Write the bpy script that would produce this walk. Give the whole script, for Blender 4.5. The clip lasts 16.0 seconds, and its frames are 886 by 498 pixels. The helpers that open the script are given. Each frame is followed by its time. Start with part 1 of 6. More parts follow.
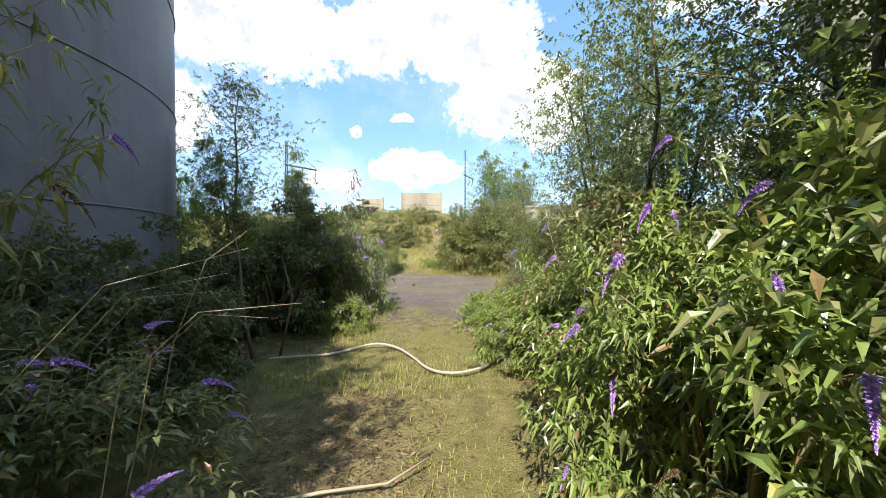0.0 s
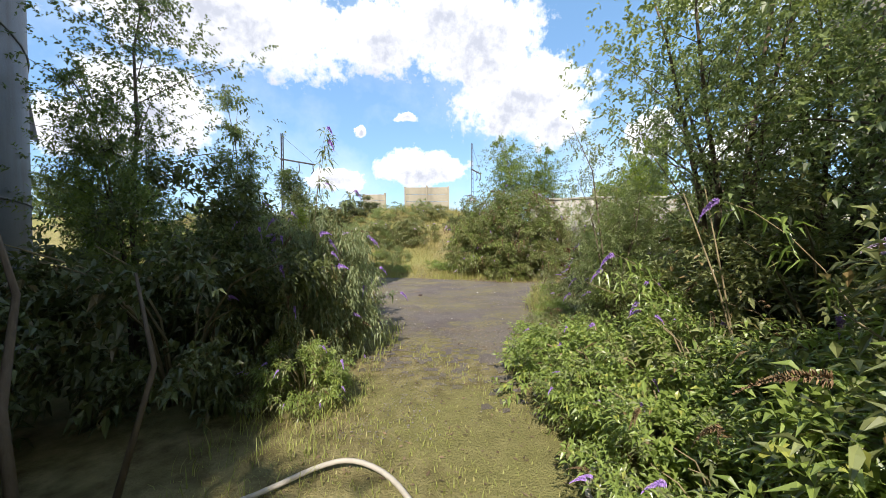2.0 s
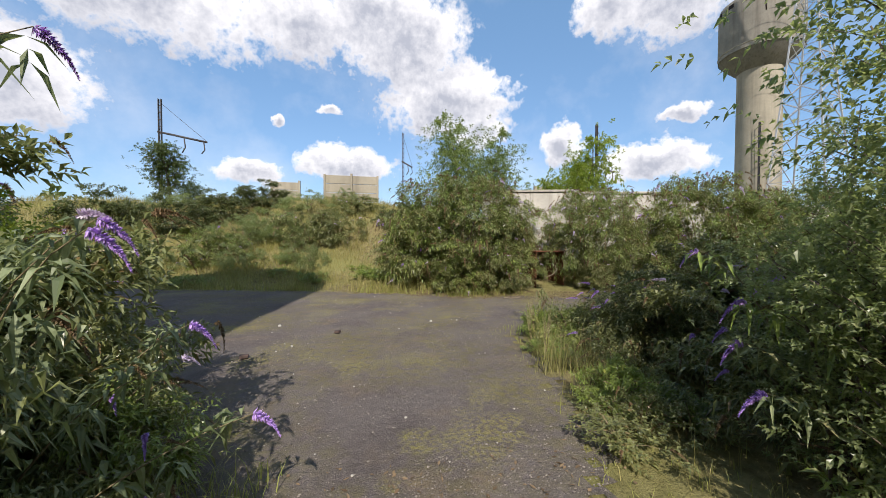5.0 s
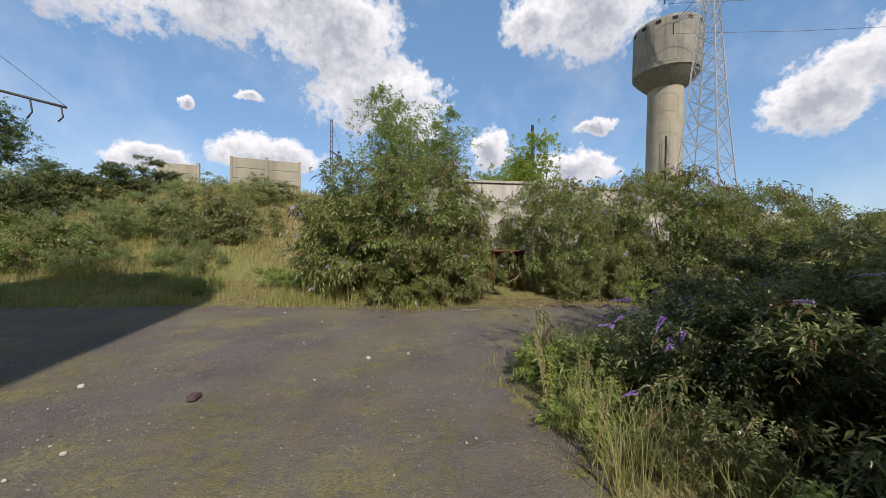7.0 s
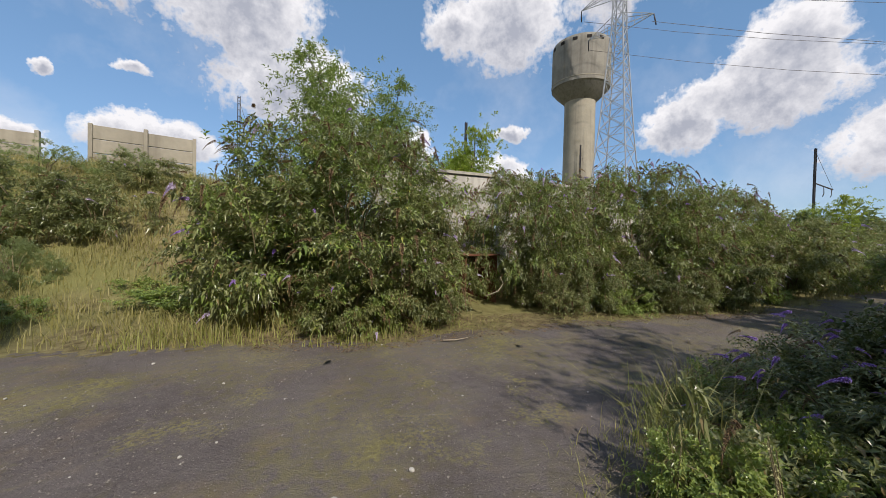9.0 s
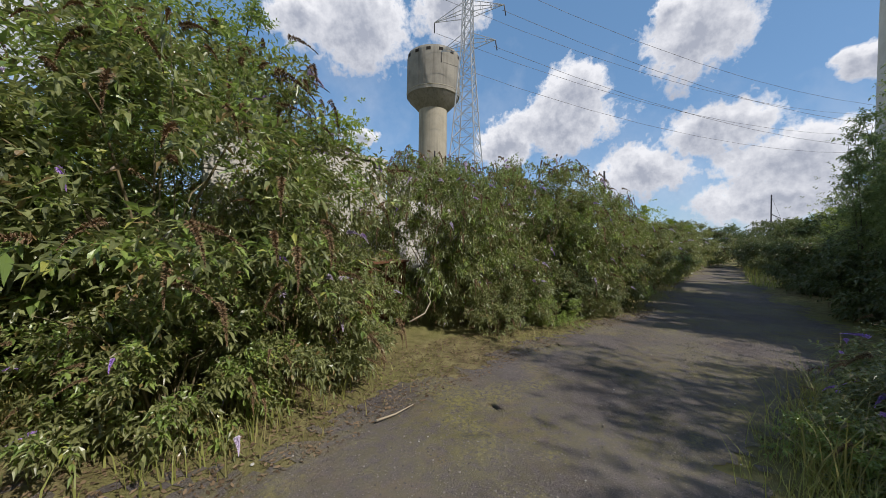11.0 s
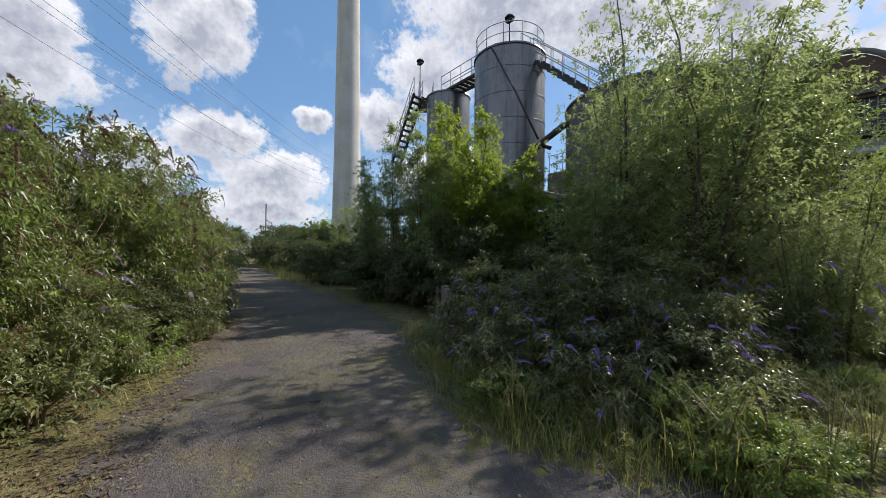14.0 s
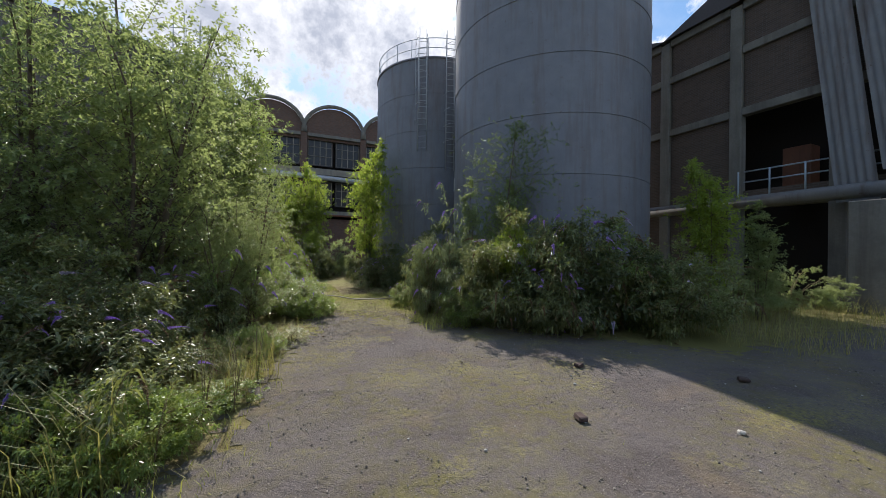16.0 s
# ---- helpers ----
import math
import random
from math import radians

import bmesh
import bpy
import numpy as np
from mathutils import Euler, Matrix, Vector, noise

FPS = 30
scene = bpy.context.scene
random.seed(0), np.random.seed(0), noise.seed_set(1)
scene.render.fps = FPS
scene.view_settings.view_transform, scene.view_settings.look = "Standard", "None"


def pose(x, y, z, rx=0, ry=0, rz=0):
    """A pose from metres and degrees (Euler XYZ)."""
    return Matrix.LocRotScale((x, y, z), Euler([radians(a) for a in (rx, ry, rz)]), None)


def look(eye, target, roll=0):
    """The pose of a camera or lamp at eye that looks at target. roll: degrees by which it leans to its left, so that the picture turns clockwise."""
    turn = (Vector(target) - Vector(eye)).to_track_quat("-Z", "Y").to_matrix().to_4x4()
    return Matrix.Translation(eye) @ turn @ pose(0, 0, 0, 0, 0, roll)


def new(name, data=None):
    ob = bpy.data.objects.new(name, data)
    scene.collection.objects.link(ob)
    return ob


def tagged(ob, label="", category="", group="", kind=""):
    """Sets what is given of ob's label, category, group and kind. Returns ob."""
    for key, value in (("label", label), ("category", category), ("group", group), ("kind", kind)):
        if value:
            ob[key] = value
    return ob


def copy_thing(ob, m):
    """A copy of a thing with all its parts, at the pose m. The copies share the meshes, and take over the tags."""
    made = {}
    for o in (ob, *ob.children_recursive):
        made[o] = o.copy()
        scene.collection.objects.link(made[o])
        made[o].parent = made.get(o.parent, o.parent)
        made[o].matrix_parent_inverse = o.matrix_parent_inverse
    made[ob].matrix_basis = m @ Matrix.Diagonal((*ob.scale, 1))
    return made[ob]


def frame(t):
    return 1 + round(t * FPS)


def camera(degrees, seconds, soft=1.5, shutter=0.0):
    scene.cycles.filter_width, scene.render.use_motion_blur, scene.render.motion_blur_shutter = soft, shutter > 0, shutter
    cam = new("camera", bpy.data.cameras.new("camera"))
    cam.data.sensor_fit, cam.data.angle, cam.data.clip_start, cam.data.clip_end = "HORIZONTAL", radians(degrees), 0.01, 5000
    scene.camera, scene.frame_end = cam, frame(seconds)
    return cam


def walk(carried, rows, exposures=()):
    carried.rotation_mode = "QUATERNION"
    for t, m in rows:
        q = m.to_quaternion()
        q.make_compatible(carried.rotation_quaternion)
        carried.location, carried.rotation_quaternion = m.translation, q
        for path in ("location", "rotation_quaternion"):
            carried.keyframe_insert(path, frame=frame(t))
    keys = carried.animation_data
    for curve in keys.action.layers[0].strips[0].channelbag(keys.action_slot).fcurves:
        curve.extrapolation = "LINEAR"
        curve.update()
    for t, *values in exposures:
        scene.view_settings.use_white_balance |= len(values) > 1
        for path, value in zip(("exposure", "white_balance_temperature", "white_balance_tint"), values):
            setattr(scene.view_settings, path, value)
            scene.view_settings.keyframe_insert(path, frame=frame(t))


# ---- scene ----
# Plan: x east, y ahead at the start, z up. The walk runs north between scrub, over a yard, then turns right about.
cam = camera(103.5, 16.0, soft=0.75)
PATH = [
    (0, look((0.000, -0.000, 1.571), (0.001, 2.000, 1.546), -0.2)),
    (0.5, look((-0.124, 0.643, 1.579), (-0.138, 2.643, 1.549), -0.5)),
    (1, look((-0.227, 1.308, 1.571), (-0.249, 3.308, 1.537), -0.4)),
    (1.5, look((-0.256, 2.045, 1.560), (-0.280, 4.045, 1.526), -0.4)),
    (2, look((-0.285, 2.860, 1.582), (-0.310, 4.859, 1.551), -0.5)),
    (2.5, look((-0.334, 3.604, 1.573), (-0.357, 5.603, 1.541), -0.5)),
    (3, look((-0.459, 4.261, 1.580), (-0.478, 6.260, 1.544), -0.6)),
    (3.5, look((-0.566, 4.951, 1.582), (-0.575, 6.950, 1.544), -0.4)),
    (4, look((-0.548, 5.660, 1.589), (-0.510, 7.660, 1.552), -0.3)),
    (4.5, look((-0.522, 6.314, 1.602), (-0.345, 8.306, 1.565), -0.1)),
    (5, look((-0.497, 6.927, 1.627), (-0.104, 8.888, 1.589), 0.1)),
    (7.5, look((-0.145, 10.014, 1.540), (0.654, 11.847, 1.502), 0.7)),
    (8, look((-0.116, 10.659, 1.564), (0.735, 12.468, 1.527), 0.7)),
    (8.5, look((-0.043, 11.279, 1.565), (0.917, 13.033, 1.526), 0.9)),
    (9, look((-0.024, 11.898, 1.596), (1.129, 13.532, 1.559), 1.2)),
    (9.2, look((-0.004, 12.139, 1.612), (1.244, 13.701, 1.579), 1.3)),
    (11.3, look((1.028, 14.636, 1.574), (2.797, 15.568, 1.566), 0.6)),
    (11.5, look((1.134, 14.819, 1.576), (2.939, 15.679, 1.569), 0.6)),
    (12, look((1.404, 15.223, 1.586), (3.292, 15.883, 1.581), 0.6)),
    (12.5, look((1.636, 15.547, 1.625), (3.587, 15.986, 1.622), 0.6)),
    (13, look((1.851, 15.757, 1.655), (3.850, 15.703, 1.657), 0.6)),
    (13.5, look((1.965, 15.894, 1.676), (3.877, 15.307, 1.684), 0.6)),
    (14, look((1.969, 15.975, 1.664), (3.497, 14.685, 1.677), 0.5)),
    (14.5, look((1.903, 15.934, 1.650), (2.817, 14.155, 1.662), 0.5)),
    (15, look((1.749, 15.879, 1.644), (2.071, 13.905, 1.650), 0.3)),
    (15.5, look((1.563, 15.845, 1.624), (1.272, 13.866, 1.628), 0.4)),
    (16, look((1.437, 15.849, 1.615), (0.625, 14.021, 1.616), 0.7)),
]
walk(cam, PATH, [(0, 1.05, 6500, 11), (0.6, 0.85, 6500, 11), (1.2, 0.75, 6500, 11), (2.0, 0.8, 6500, 12), (3.5, 0.7, 6480, 14), (5.0, 0.38, 6480, 14), (9.0, 0.06, 6450, 14),
                 (12.5, -0.04, 6150, 12), (14.5, 0.2, 6200, 13), (16.0, 0.42, 6200, 13)])

# ---- light: afternoon sun from the south behind broken cumulus ----
SUN_AZ, SUN_EL = 188.0, 43.5
sun_data = bpy.data.lights.new("sun", "SUN")
sun_data.energy, sun_data.angle, sun_data.color = 5.0, radians(0.6), (1.0, 0.93, 0.82)
sun = new("sun", sun_data)
sd = Vector((math.sin(radians(SUN_AZ)) * math.cos(radians(SUN_EL)), math.cos(radians(SUN_AZ)) * math.cos(radians(SUN_EL)), math.sin(radians(SUN_EL))))
sun.matrix_world = look(tuple(sd * 100), (0, 0, 0))


class Nodes:
    """Short hand for building a node tree."""

    def __init__(self, tree):
        self.tree = tree
        tree.nodes.clear()

    def add(self, kind, inputs=None, **props):
        n = self.tree.nodes.new(kind)
        if "operation" in props:
            n.operation = props["operation"]
        if "data_type" in props:
            n.data_type, n.blend_type = props["data_type"], props["blend_type"]
        if "feature" in props:
            n.feature = props["feature"]
        for k, v in (inputs or {}).items():
            if isinstance(v, bpy.types.NodeSocket):
                self.tree.links.new(v, n.inputs[k])
            else:
                n.inputs[k].default_value = v
        return n

    def math(self, op, a, b=0.0, c=0.0, clamp=False):
        n = self.add("ShaderNodeMath", {0: a, 1: b, 2: c}, operation=op)
        n.use_clamp = clamp
        return n.outputs[0]

    def mix(self, fac, a, b, blend="MIX"):
        n = self.add("ShaderNodeMix", data_type="RGBA", blend_type=blend)
        for i, v in ((0, fac), (6, a), (7, b)):
            if isinstance(v, bpy.types.NodeSocket):
                self.tree.links.new(v, n.inputs[i])
            else:
                n.inputs[i].default_value = v if i == 0 else (*v[:3], 1.0)
        return n.outputs[2]

    def noise(self, vec, scale, detail=4.0, rough=0.55, out="Fac"):
        return self.add("ShaderNodeTexNoise", {"Vector": vec, "Scale": scale, "Detail": detail, "Roughness": rough}).outputs[out]

    def ramp(self, fac, stops):
        n = self.add("ShaderNodeValToRGB", {0: fac})
        e = n.color_ramp.elements
        while len(e) < len(stops):
            e.new(0.5)
        for el, (p, c) in zip(e, stops):
            el.position = p
            el.color = (*c, 1.0) if isinstance(c, tuple) else (c, c, c, 1.0)
        return n.outputs[0]


# Sky with cumulus: (azimuth, elevation, half width, half height) in degrees
CLOUDS = [(-40, 17, 7, 5), (-47, 13, 6, 3), (-34, 29, 20, 6), (-10, 30, 9, 4), (5, 30, 11, 7), (12, 22, 11, 5.5), (1, 33, 9, 5), (17, 18, 5, 3.5),
          (-7, 19.3, 1.7, 1.0), (-14, 17.3, 0.9, 0.8), (-4, 11.6, 8, 2.8), (-18, 9.5, 4, 2), (42, 11.5, 7, 2.6), (45, 32, 10, 6), (37, 31, 6, 4), (60, 35, 6, 5),
          (30, 15, 3, 3), (46, 17, 3.5, 1.2), (77, 18.5, 9.5, 4.2), (79, 22.5, 5.5, 4), (69, 16, 5, 3.2), (95, 27, 6.5, 6), (91, 30, 2.5, 2), (97, 15.5, 6.5, 3.4), (104, 10.5, 8, 3.8), (103, 6, 9, 3),
          (110, 19, 3, 1.8), (89, 11, 7, 3.5), (99, 31, 3, 2.5), (128, 27, 8, 6), (120, 20, 5, 4), (140, 36, 16, 8), (155, 33, 14, 7), (170, 29, 12, 8), (185, 33, 9, 9),
          (178, 19, 7, 6), (196, 30, 12, 10), (215, 25, 14, 9), (240, 20, 12, 7), (260, 30, 18, 9), (130, 12, 8, 5), (-70, 25, 16, 9), (20, 48, 20, 8), (120, 52, 22, 9)]
world = bpy.data.worlds.new("sky")
scene.world = world
world.use_nodes = True
w = Nodes(world.node_tree)
sky = w.add("ShaderNodeTexSky")
sky.sky_type, sky.sun_disc, sky.sun_elevation, sky.sun_rotation = "NISHITA", False, radians(SUN_EL), radians(SUN_AZ)
sky.air_density, sky.dust_density, sky.ozone_density = 1.0, 0.6, 2.5
geo = w.add("ShaderNodeTexCoord").outputs["Generated"]
sep = w.add("ShaderNodeSeparateXYZ", {0: geo})
# azimuth counted from 85 degrees, so that the seam lies behind the place
ca, sa = math.cos(radians(85)), math.sin(radians(85))
fx = w.math("SUBTRACT", w.math("MULTIPLY", sep.outputs[0], ca), w.math("MULTIPLY", sep.outputs[1], sa))
fy = w.math("ADD", w.math("MULTIPLY", sep.outputs[0], sa), w.math("MULTIPLY", sep.outputs[1], ca))
azim = w.math("ADD", w.math("MULTIPLY", w.math("ARCTAN2", fx, fy), 57.2958), 85.0)
elev = w.math("MULTIPLY", w.math("ARCSINE", sep.outputs[2]), 57.2958)
warp = w.add("ShaderNodeVectorMath", {0: w.noise(geo, 9.0, 5.0, 0.6, "Color"), 1: (0.5, 0.5, 0.5)}, operation="SUBTRACT").outputs[0]
warp2 = w.add("ShaderNodeVectorMath", {0: warp, 1: (6.0, 6.0, 0.0)}, operation="MULTIPLY").outputs[0]
place = w.add("ShaderNodeVectorMath", {0: w.add("ShaderNodeCombineXYZ", {0: azim, 1: elev}).outputs[0], 1: warp2}, operation="ADD").outputs[0]
field, shade_low = None, None
for a, e, ra, re in CLOUDS:
    d = w.add("ShaderNodeVectorMath", {0: w.add("ShaderNodeVectorMath", {0: place, 1: (a, e, 0)}, operation="SUBTRACT").outputs[0], 1: (1 / ra, 1 / re, 0)}, operation="MULTIPLY").outputs[0]
    r = w.add("ShaderNodeVectorMath", {0: d}, operation="LENGTH").outputs["Value"]
    v = w.math("SUBTRACT", 1.0, r)
    low = w.math("SUBTRACT", v, w.math("MULTIPLY", w.add("ShaderNodeSeparateXYZ", {0: d}).outputs[1], 0.55))
    field = v if field is None else w.math("MAXIMUM", field, v)
    shade_low = low if shade_low is None else w.math("MAXIMUM", shade_low, low)
detail = w.math("ADD", w.math("MULTIPLY", w.math("SUBTRACT", w.noise(geo, 20.0, 8.0, 0.62), 0.5), 1.0), w.math("MULTIPLY", w.math("SUBTRACT", w.noise(geo, 48.0, 6.0, 0.6), 0.5), 0.85))
cover = w.math("MULTIPLY", w.math("ADD", w.math("ADD", field, detail), 0.1), 3.4, clamp=True)
wisps = w.math("MULTIPLY", w.math("SUBTRACT", w.noise(geo, 3.2, 6.0, 0.6), 0.47), 1.6, clamp=True)
cover = w.math("MAXIMUM", cover, w.math("MULTIPLY", wisps, 0.7))
grey = w.math("MULTIPLY", w.math("ADD", shade_low, w.math("MULTIPLY", detail, 1.3)), 1.0, clamp=True)
ccol = w.mix(grey, (1.0, 1.0, 1.0), (0.46, 0.49, 0.56))
back_sky = w.add("ShaderNodeBackground", {0: w.mix(0.5, sky.outputs[0], (1.0, 2.2, 3.7)), 1: 0.15})
back_cloud = w.add("ShaderNodeBackground", {0: ccol, 1: 0.9})
w.add("ShaderNodeOutputWorld", {0: w.add("ShaderNodeMixShader", {0: cover, 1: back_sky.outputs[0], 2: back_cloud.outputs[0]}).outputs[0]})


# ---- materials ----
def material(name, build):
    m = bpy.data.materials.new(name)
    m.use_nodes = True
    n = Nodes(m.node_tree)
    build(n)
    return m


def surface(n, color, rough=0.85, metal=0.0, bump=None, strength=0.3, dist=0.02, spec=0.3):
    ins = {"Base Color": color if isinstance(color, bpy.types.NodeSocket) else (*color, 1), "Roughness": rough, "Metallic": metal, "Specular IOR Level": spec}
    if bump is not None:
        ins["Normal"] = n.add("ShaderNodeBump", {"Strength": strength, "Distance": dist, "Height": bump}).outputs[0]
    p = n.add("ShaderNodeBsdfPrincipled", ins)
    n.add("ShaderNodeOutputMaterial", {0: p.outputs[0]})


def world_pos(n):
    return n.add("ShaderNodeNewGeometry").outputs["Position"]


def obj_pos(n):
    return n.add("ShaderNodeTexCoord").outputs["Object"]


def asphalt(n):
    p = world_pos(n)
    fine, mid, big = n.noise(p, 90, 3, 0.7), n.noise(p, 9, 5, 0.6), n.noise(p, 0.55, 5, 0.6)
    base = n.mix(n.ramp(fine, [(0.3, 0.0), (0.7, 1.0)]), (0.06, 0.05, 0.049), (0.195, 0.168, 0.156))
    base = n.mix(n.math("MULTIPLY", n.ramp(mid, [(0.42, 0.0), (0.62, 1.0)]), 0.6), base, (0.09, 0.079, 0.071))
    moss = n.math("MULTIPLY", n.ramp(big, [(0.42, 0.0), (0.6, 1.0)]), n.ramp(mid, [(0.36, 0.0), (0.58, 1.0)]))
    base = n.mix(n.math("MULTIPLY", moss, 0.75), base, n.mix(fine, (0.10, 0.095, 0.03), (0.27, 0.235, 0.1)))
    yel = n.math("MULTIPLY", n.ramp(n.noise(p, 0.8, 6, 0.65), [(0.53, 0.0), (0.62, 1.0)]), n.ramp(n.noise(p, 24, 4, 0.6), [(0.42, 0.0), (0.6, 1.0)]))
    base = n.mix(n.math("MULTIPLY", yel, 0.85), base, n.mix(fine, (0.17, 0.16, 0.045), (0.34, 0.3, 0.11)))
    worn = n.ramp(n.noise(p, 0.9, 6, 0.65), [(0.4, 0.0), (0.6, 1.0)])
    base = n.mix(n.math("MULTIPLY", worn, 0.4), base, (0.185, 0.163, 0.153))
    dirt = n.ramp(n.noise(p, 1.7, 4, 0.6), [(0.55, 0.0), (0.75, 1.0)])
    base = n.mix(n.math("MULTIPLY", dirt, 0.5), base, (0.22, 0.165, 0.105))
    specks = n.add("ShaderNodeTexVoronoi", {"Vector": p, "Scale": 38.0}, feature="F1").outputs["Distance"]
    base = n.mix(n.ramp(specks, [(0.0, 0.8), (0.2, 0.0)]), base, (0.42, 0.38, 0.33))
    surface(n, base, 0.9, bump=n.math("ADD", fine, n.math("MULTIPLY", mid, 1.5)), strength=0.8, dist=0.03, spec=0.08)


def soil(n):
    p = world_pos(n)
    fine, mid, big = n.noise(p, 45, 4, 0.7), n.noise(p, 4.5, 5, 0.6), n.noise(p, 0.3, 4, 0.6)
    c = n.mix(n.ramp(mid, [(0.35, 0.0), (0.65, 1.0)]), (0.12, 0.095, 0.045), (0.36, 0.31, 0.15))
    c = n.mix(n.ramp(big, [(0.4, 0.0), (0.62, 1.0)]), c, n.mix(fine, (0.13, 0.14, 0.04), (0.36, 0.34, 0.13)))
    c = n.mix(n.math("MULTIPLY", fine, 0.5), c, (0.05, 0.035, 0.02))
    surface(n, c, 0.95, bump=n.math("ADD", fine, mid), strength=0.8, dist=0.05, spec=0.1)


def leaf(dark, light, odd=(0.2, 0.17, 0.04), gloss=0.4, thin=0.27):
    def build(n):
        g = n.add("ShaderNodeNewGeometry")
        o = n.add("ShaderNodeObjectInfo").outputs["Random"]
        r = g.outputs["Random Per Island"]
        c = n.mix(r, dark, light)
        c = n.mix(n.math("GREATER_THAN", n.math("FRACT", n.math("MULTIPLY", r, 37.0)), 0.93), c, odd)
        c = n.mix(n.math("MULTIPLY", o, 0.35), c, tuple(0.6 * (a + b) * f for a, b, f in zip(dark, light, (1.15, 0.95, 0.8))))
        c = n.mix(n.math("MULTIPLY", n.noise(g.outputs["Position"], 1.1, 3), 0.35), c, dark)
        p = n.add("ShaderNodeBsdfPrincipled", {"Base Color": c, "Roughness": gloss, "Specular IOR Level": 0.5})
        tcol = n.mix(0.5, c, (min(1, light[0] * 2.2), min(1, light[1] * 2.2), light[2] * 1.3))
        t = n.add("ShaderNodeBsdfTranslucent", {0: tcol})
        n.add("ShaderNodeOutputMaterial", {0: n.add("ShaderNodeMixShader", {0: thin, 1: p.outputs[0], 2: t.outputs[0]}).outputs[0]})
    return build


def bark(c1, c2):
    def build(n):
        p = obj_pos(n)
        v = n.add("ShaderNodeVectorMath", {0: p, 1: (1, 1, 0.25)}, operation="MULTIPLY").outputs[0]
        f = n.noise(v, 30, 5, 0.65)
        surface(n, n.mix(f, c1, c2), 0.9, bump=f, strength=0.6, dist=0.01)
    return build


def flower(c1, c2):
    def build(n):
        r = n.add("ShaderNodeNewGeometry").outputs["Random Per Island"]
        surface(n, n.mix(r, c1, c2), 0.8)
    return build


def concrete(c1, c2, stain=(0.12, 0.11, 0.09), scale=1.0):
    def build(n):
        p = world_pos(n)
        a, b = n.noise(p, 14 * scale, 6, 0.65), n.noise(p, 1.1 * scale, 5, 0.6)
        v = n.add("ShaderNodeVectorMath", {0: p, 1: (2.2, 2.2, 0.12)}, operation="MULTIPLY").outputs[0]
        streak = n.ramp(n.noise(v, 1.6 * scale, 4, 0.6), [(0.5, 0.0), (0.75, 1.0)])
        c = n.mix(a, c1, c2)
        c = n.mix(n.math("MULTIPLY", n.ramp(b, [(0.42, 0.0), (0.7, 1.0)]), 0.6), c, tuple(0.75 * x for x in c1))
        c = n.mix(n.math("MULTIPLY", streak, 0.6), c, stain)
        surface(n, c, 0.92, bump=a, strength=0.5, dist=0.015, spec=0.2)
    return build


def painted_steel(c1, c2, rust=(0.13, 0.055, 0.03), amount=0.5, metal=0.0, rough=0.6):
    def build(n):
        p = world_pos(n)
        v = n.add("ShaderNodeVectorMath", {0: p, 1: (1.6, 1.6, 0.13)}, operation="MULTIPLY").outputs[0]
        a, b = n.noise(p, 2.4, 6, 0.6), n.noise(v, 2.0, 6, 0.65)
        fine = n.noise(p, 30, 4, 0.6)
        c = n.mix(a, c1, c2)
        c = n.mix(n.math("MULTIPLY", n.ramp(b, [(0.5, 0.0), (0.72, 1.0)]), amount), c, rust)
        c = n.mix(n.math("MULTIPLY", n.ramp(n.noise(p, 7, 6, 0.7), [(0.62, 0.0), (0.7, 1.0)]), amount), c, rust)
        c = n.mix(n.math("MULTIPLY", fine, 0.25), c, tuple(0.7 * x for x in c1))
        surface(n, c, rough, metal, bump=n.math("ADD", a, n.math("MULTIPLY", fine, 0.3)), strength=0.25, dist=0.03)
    return build


def brickwork(n, c1=(0.12, 0.062, 0.045, 1), c2=(0.18, 0.095, 0.068, 1)):
    p = world_pos(n)
    sw = n.add("ShaderNodeSeparateXYZ", {0: p})
    uv = n.add("ShaderNodeCombineXYZ", {0: n.math("ADD", sw.outputs[0], sw.outputs[1]), 1: sw.outputs[2]}).outputs[0]
    t = n.add("ShaderNodeTexBrick", {"Vector": uv, "Color1": c1, "Color2": c2, "Mortar": (0.13, 0.115, 0.1, 1), "Scale": 1.0, "Mortar Size": 0.008, "Brick Width": 0.22, "Row Height": 0.072})
    c = n.mix(n.math("MULTIPLY", n.noise(p, 1.3, 5), 0.7), t.outputs[0], (0.10, 0.075, 0.06))
    surface(n, c, 0.9, bump=n.math("ADD", t.outputs["Fac"], n.noise(p, 40, 3)), strength=0.4, dist=0.01)


def plain(c, rough=0.7, metal=0.0):
    def build(n):
        f = n.noise(obj_pos(n), 18, 4)
        surface(n, n.mix(f, tuple(0.8 * x for x in c), tuple(min(1, 1.15 * x) for x in c)), rough, metal, bump=f, strength=0.15)
    return build


def glass(n):
    p = n.add("ShaderNodeBsdfPrincipled", {"Base Color": (0.025, 0.027, 0.03, 1), "Roughness": 0.3, "Specular IOR Level": 0.4})
    n.add("ShaderNodeOutputMaterial", {0: p.outputs[0]})


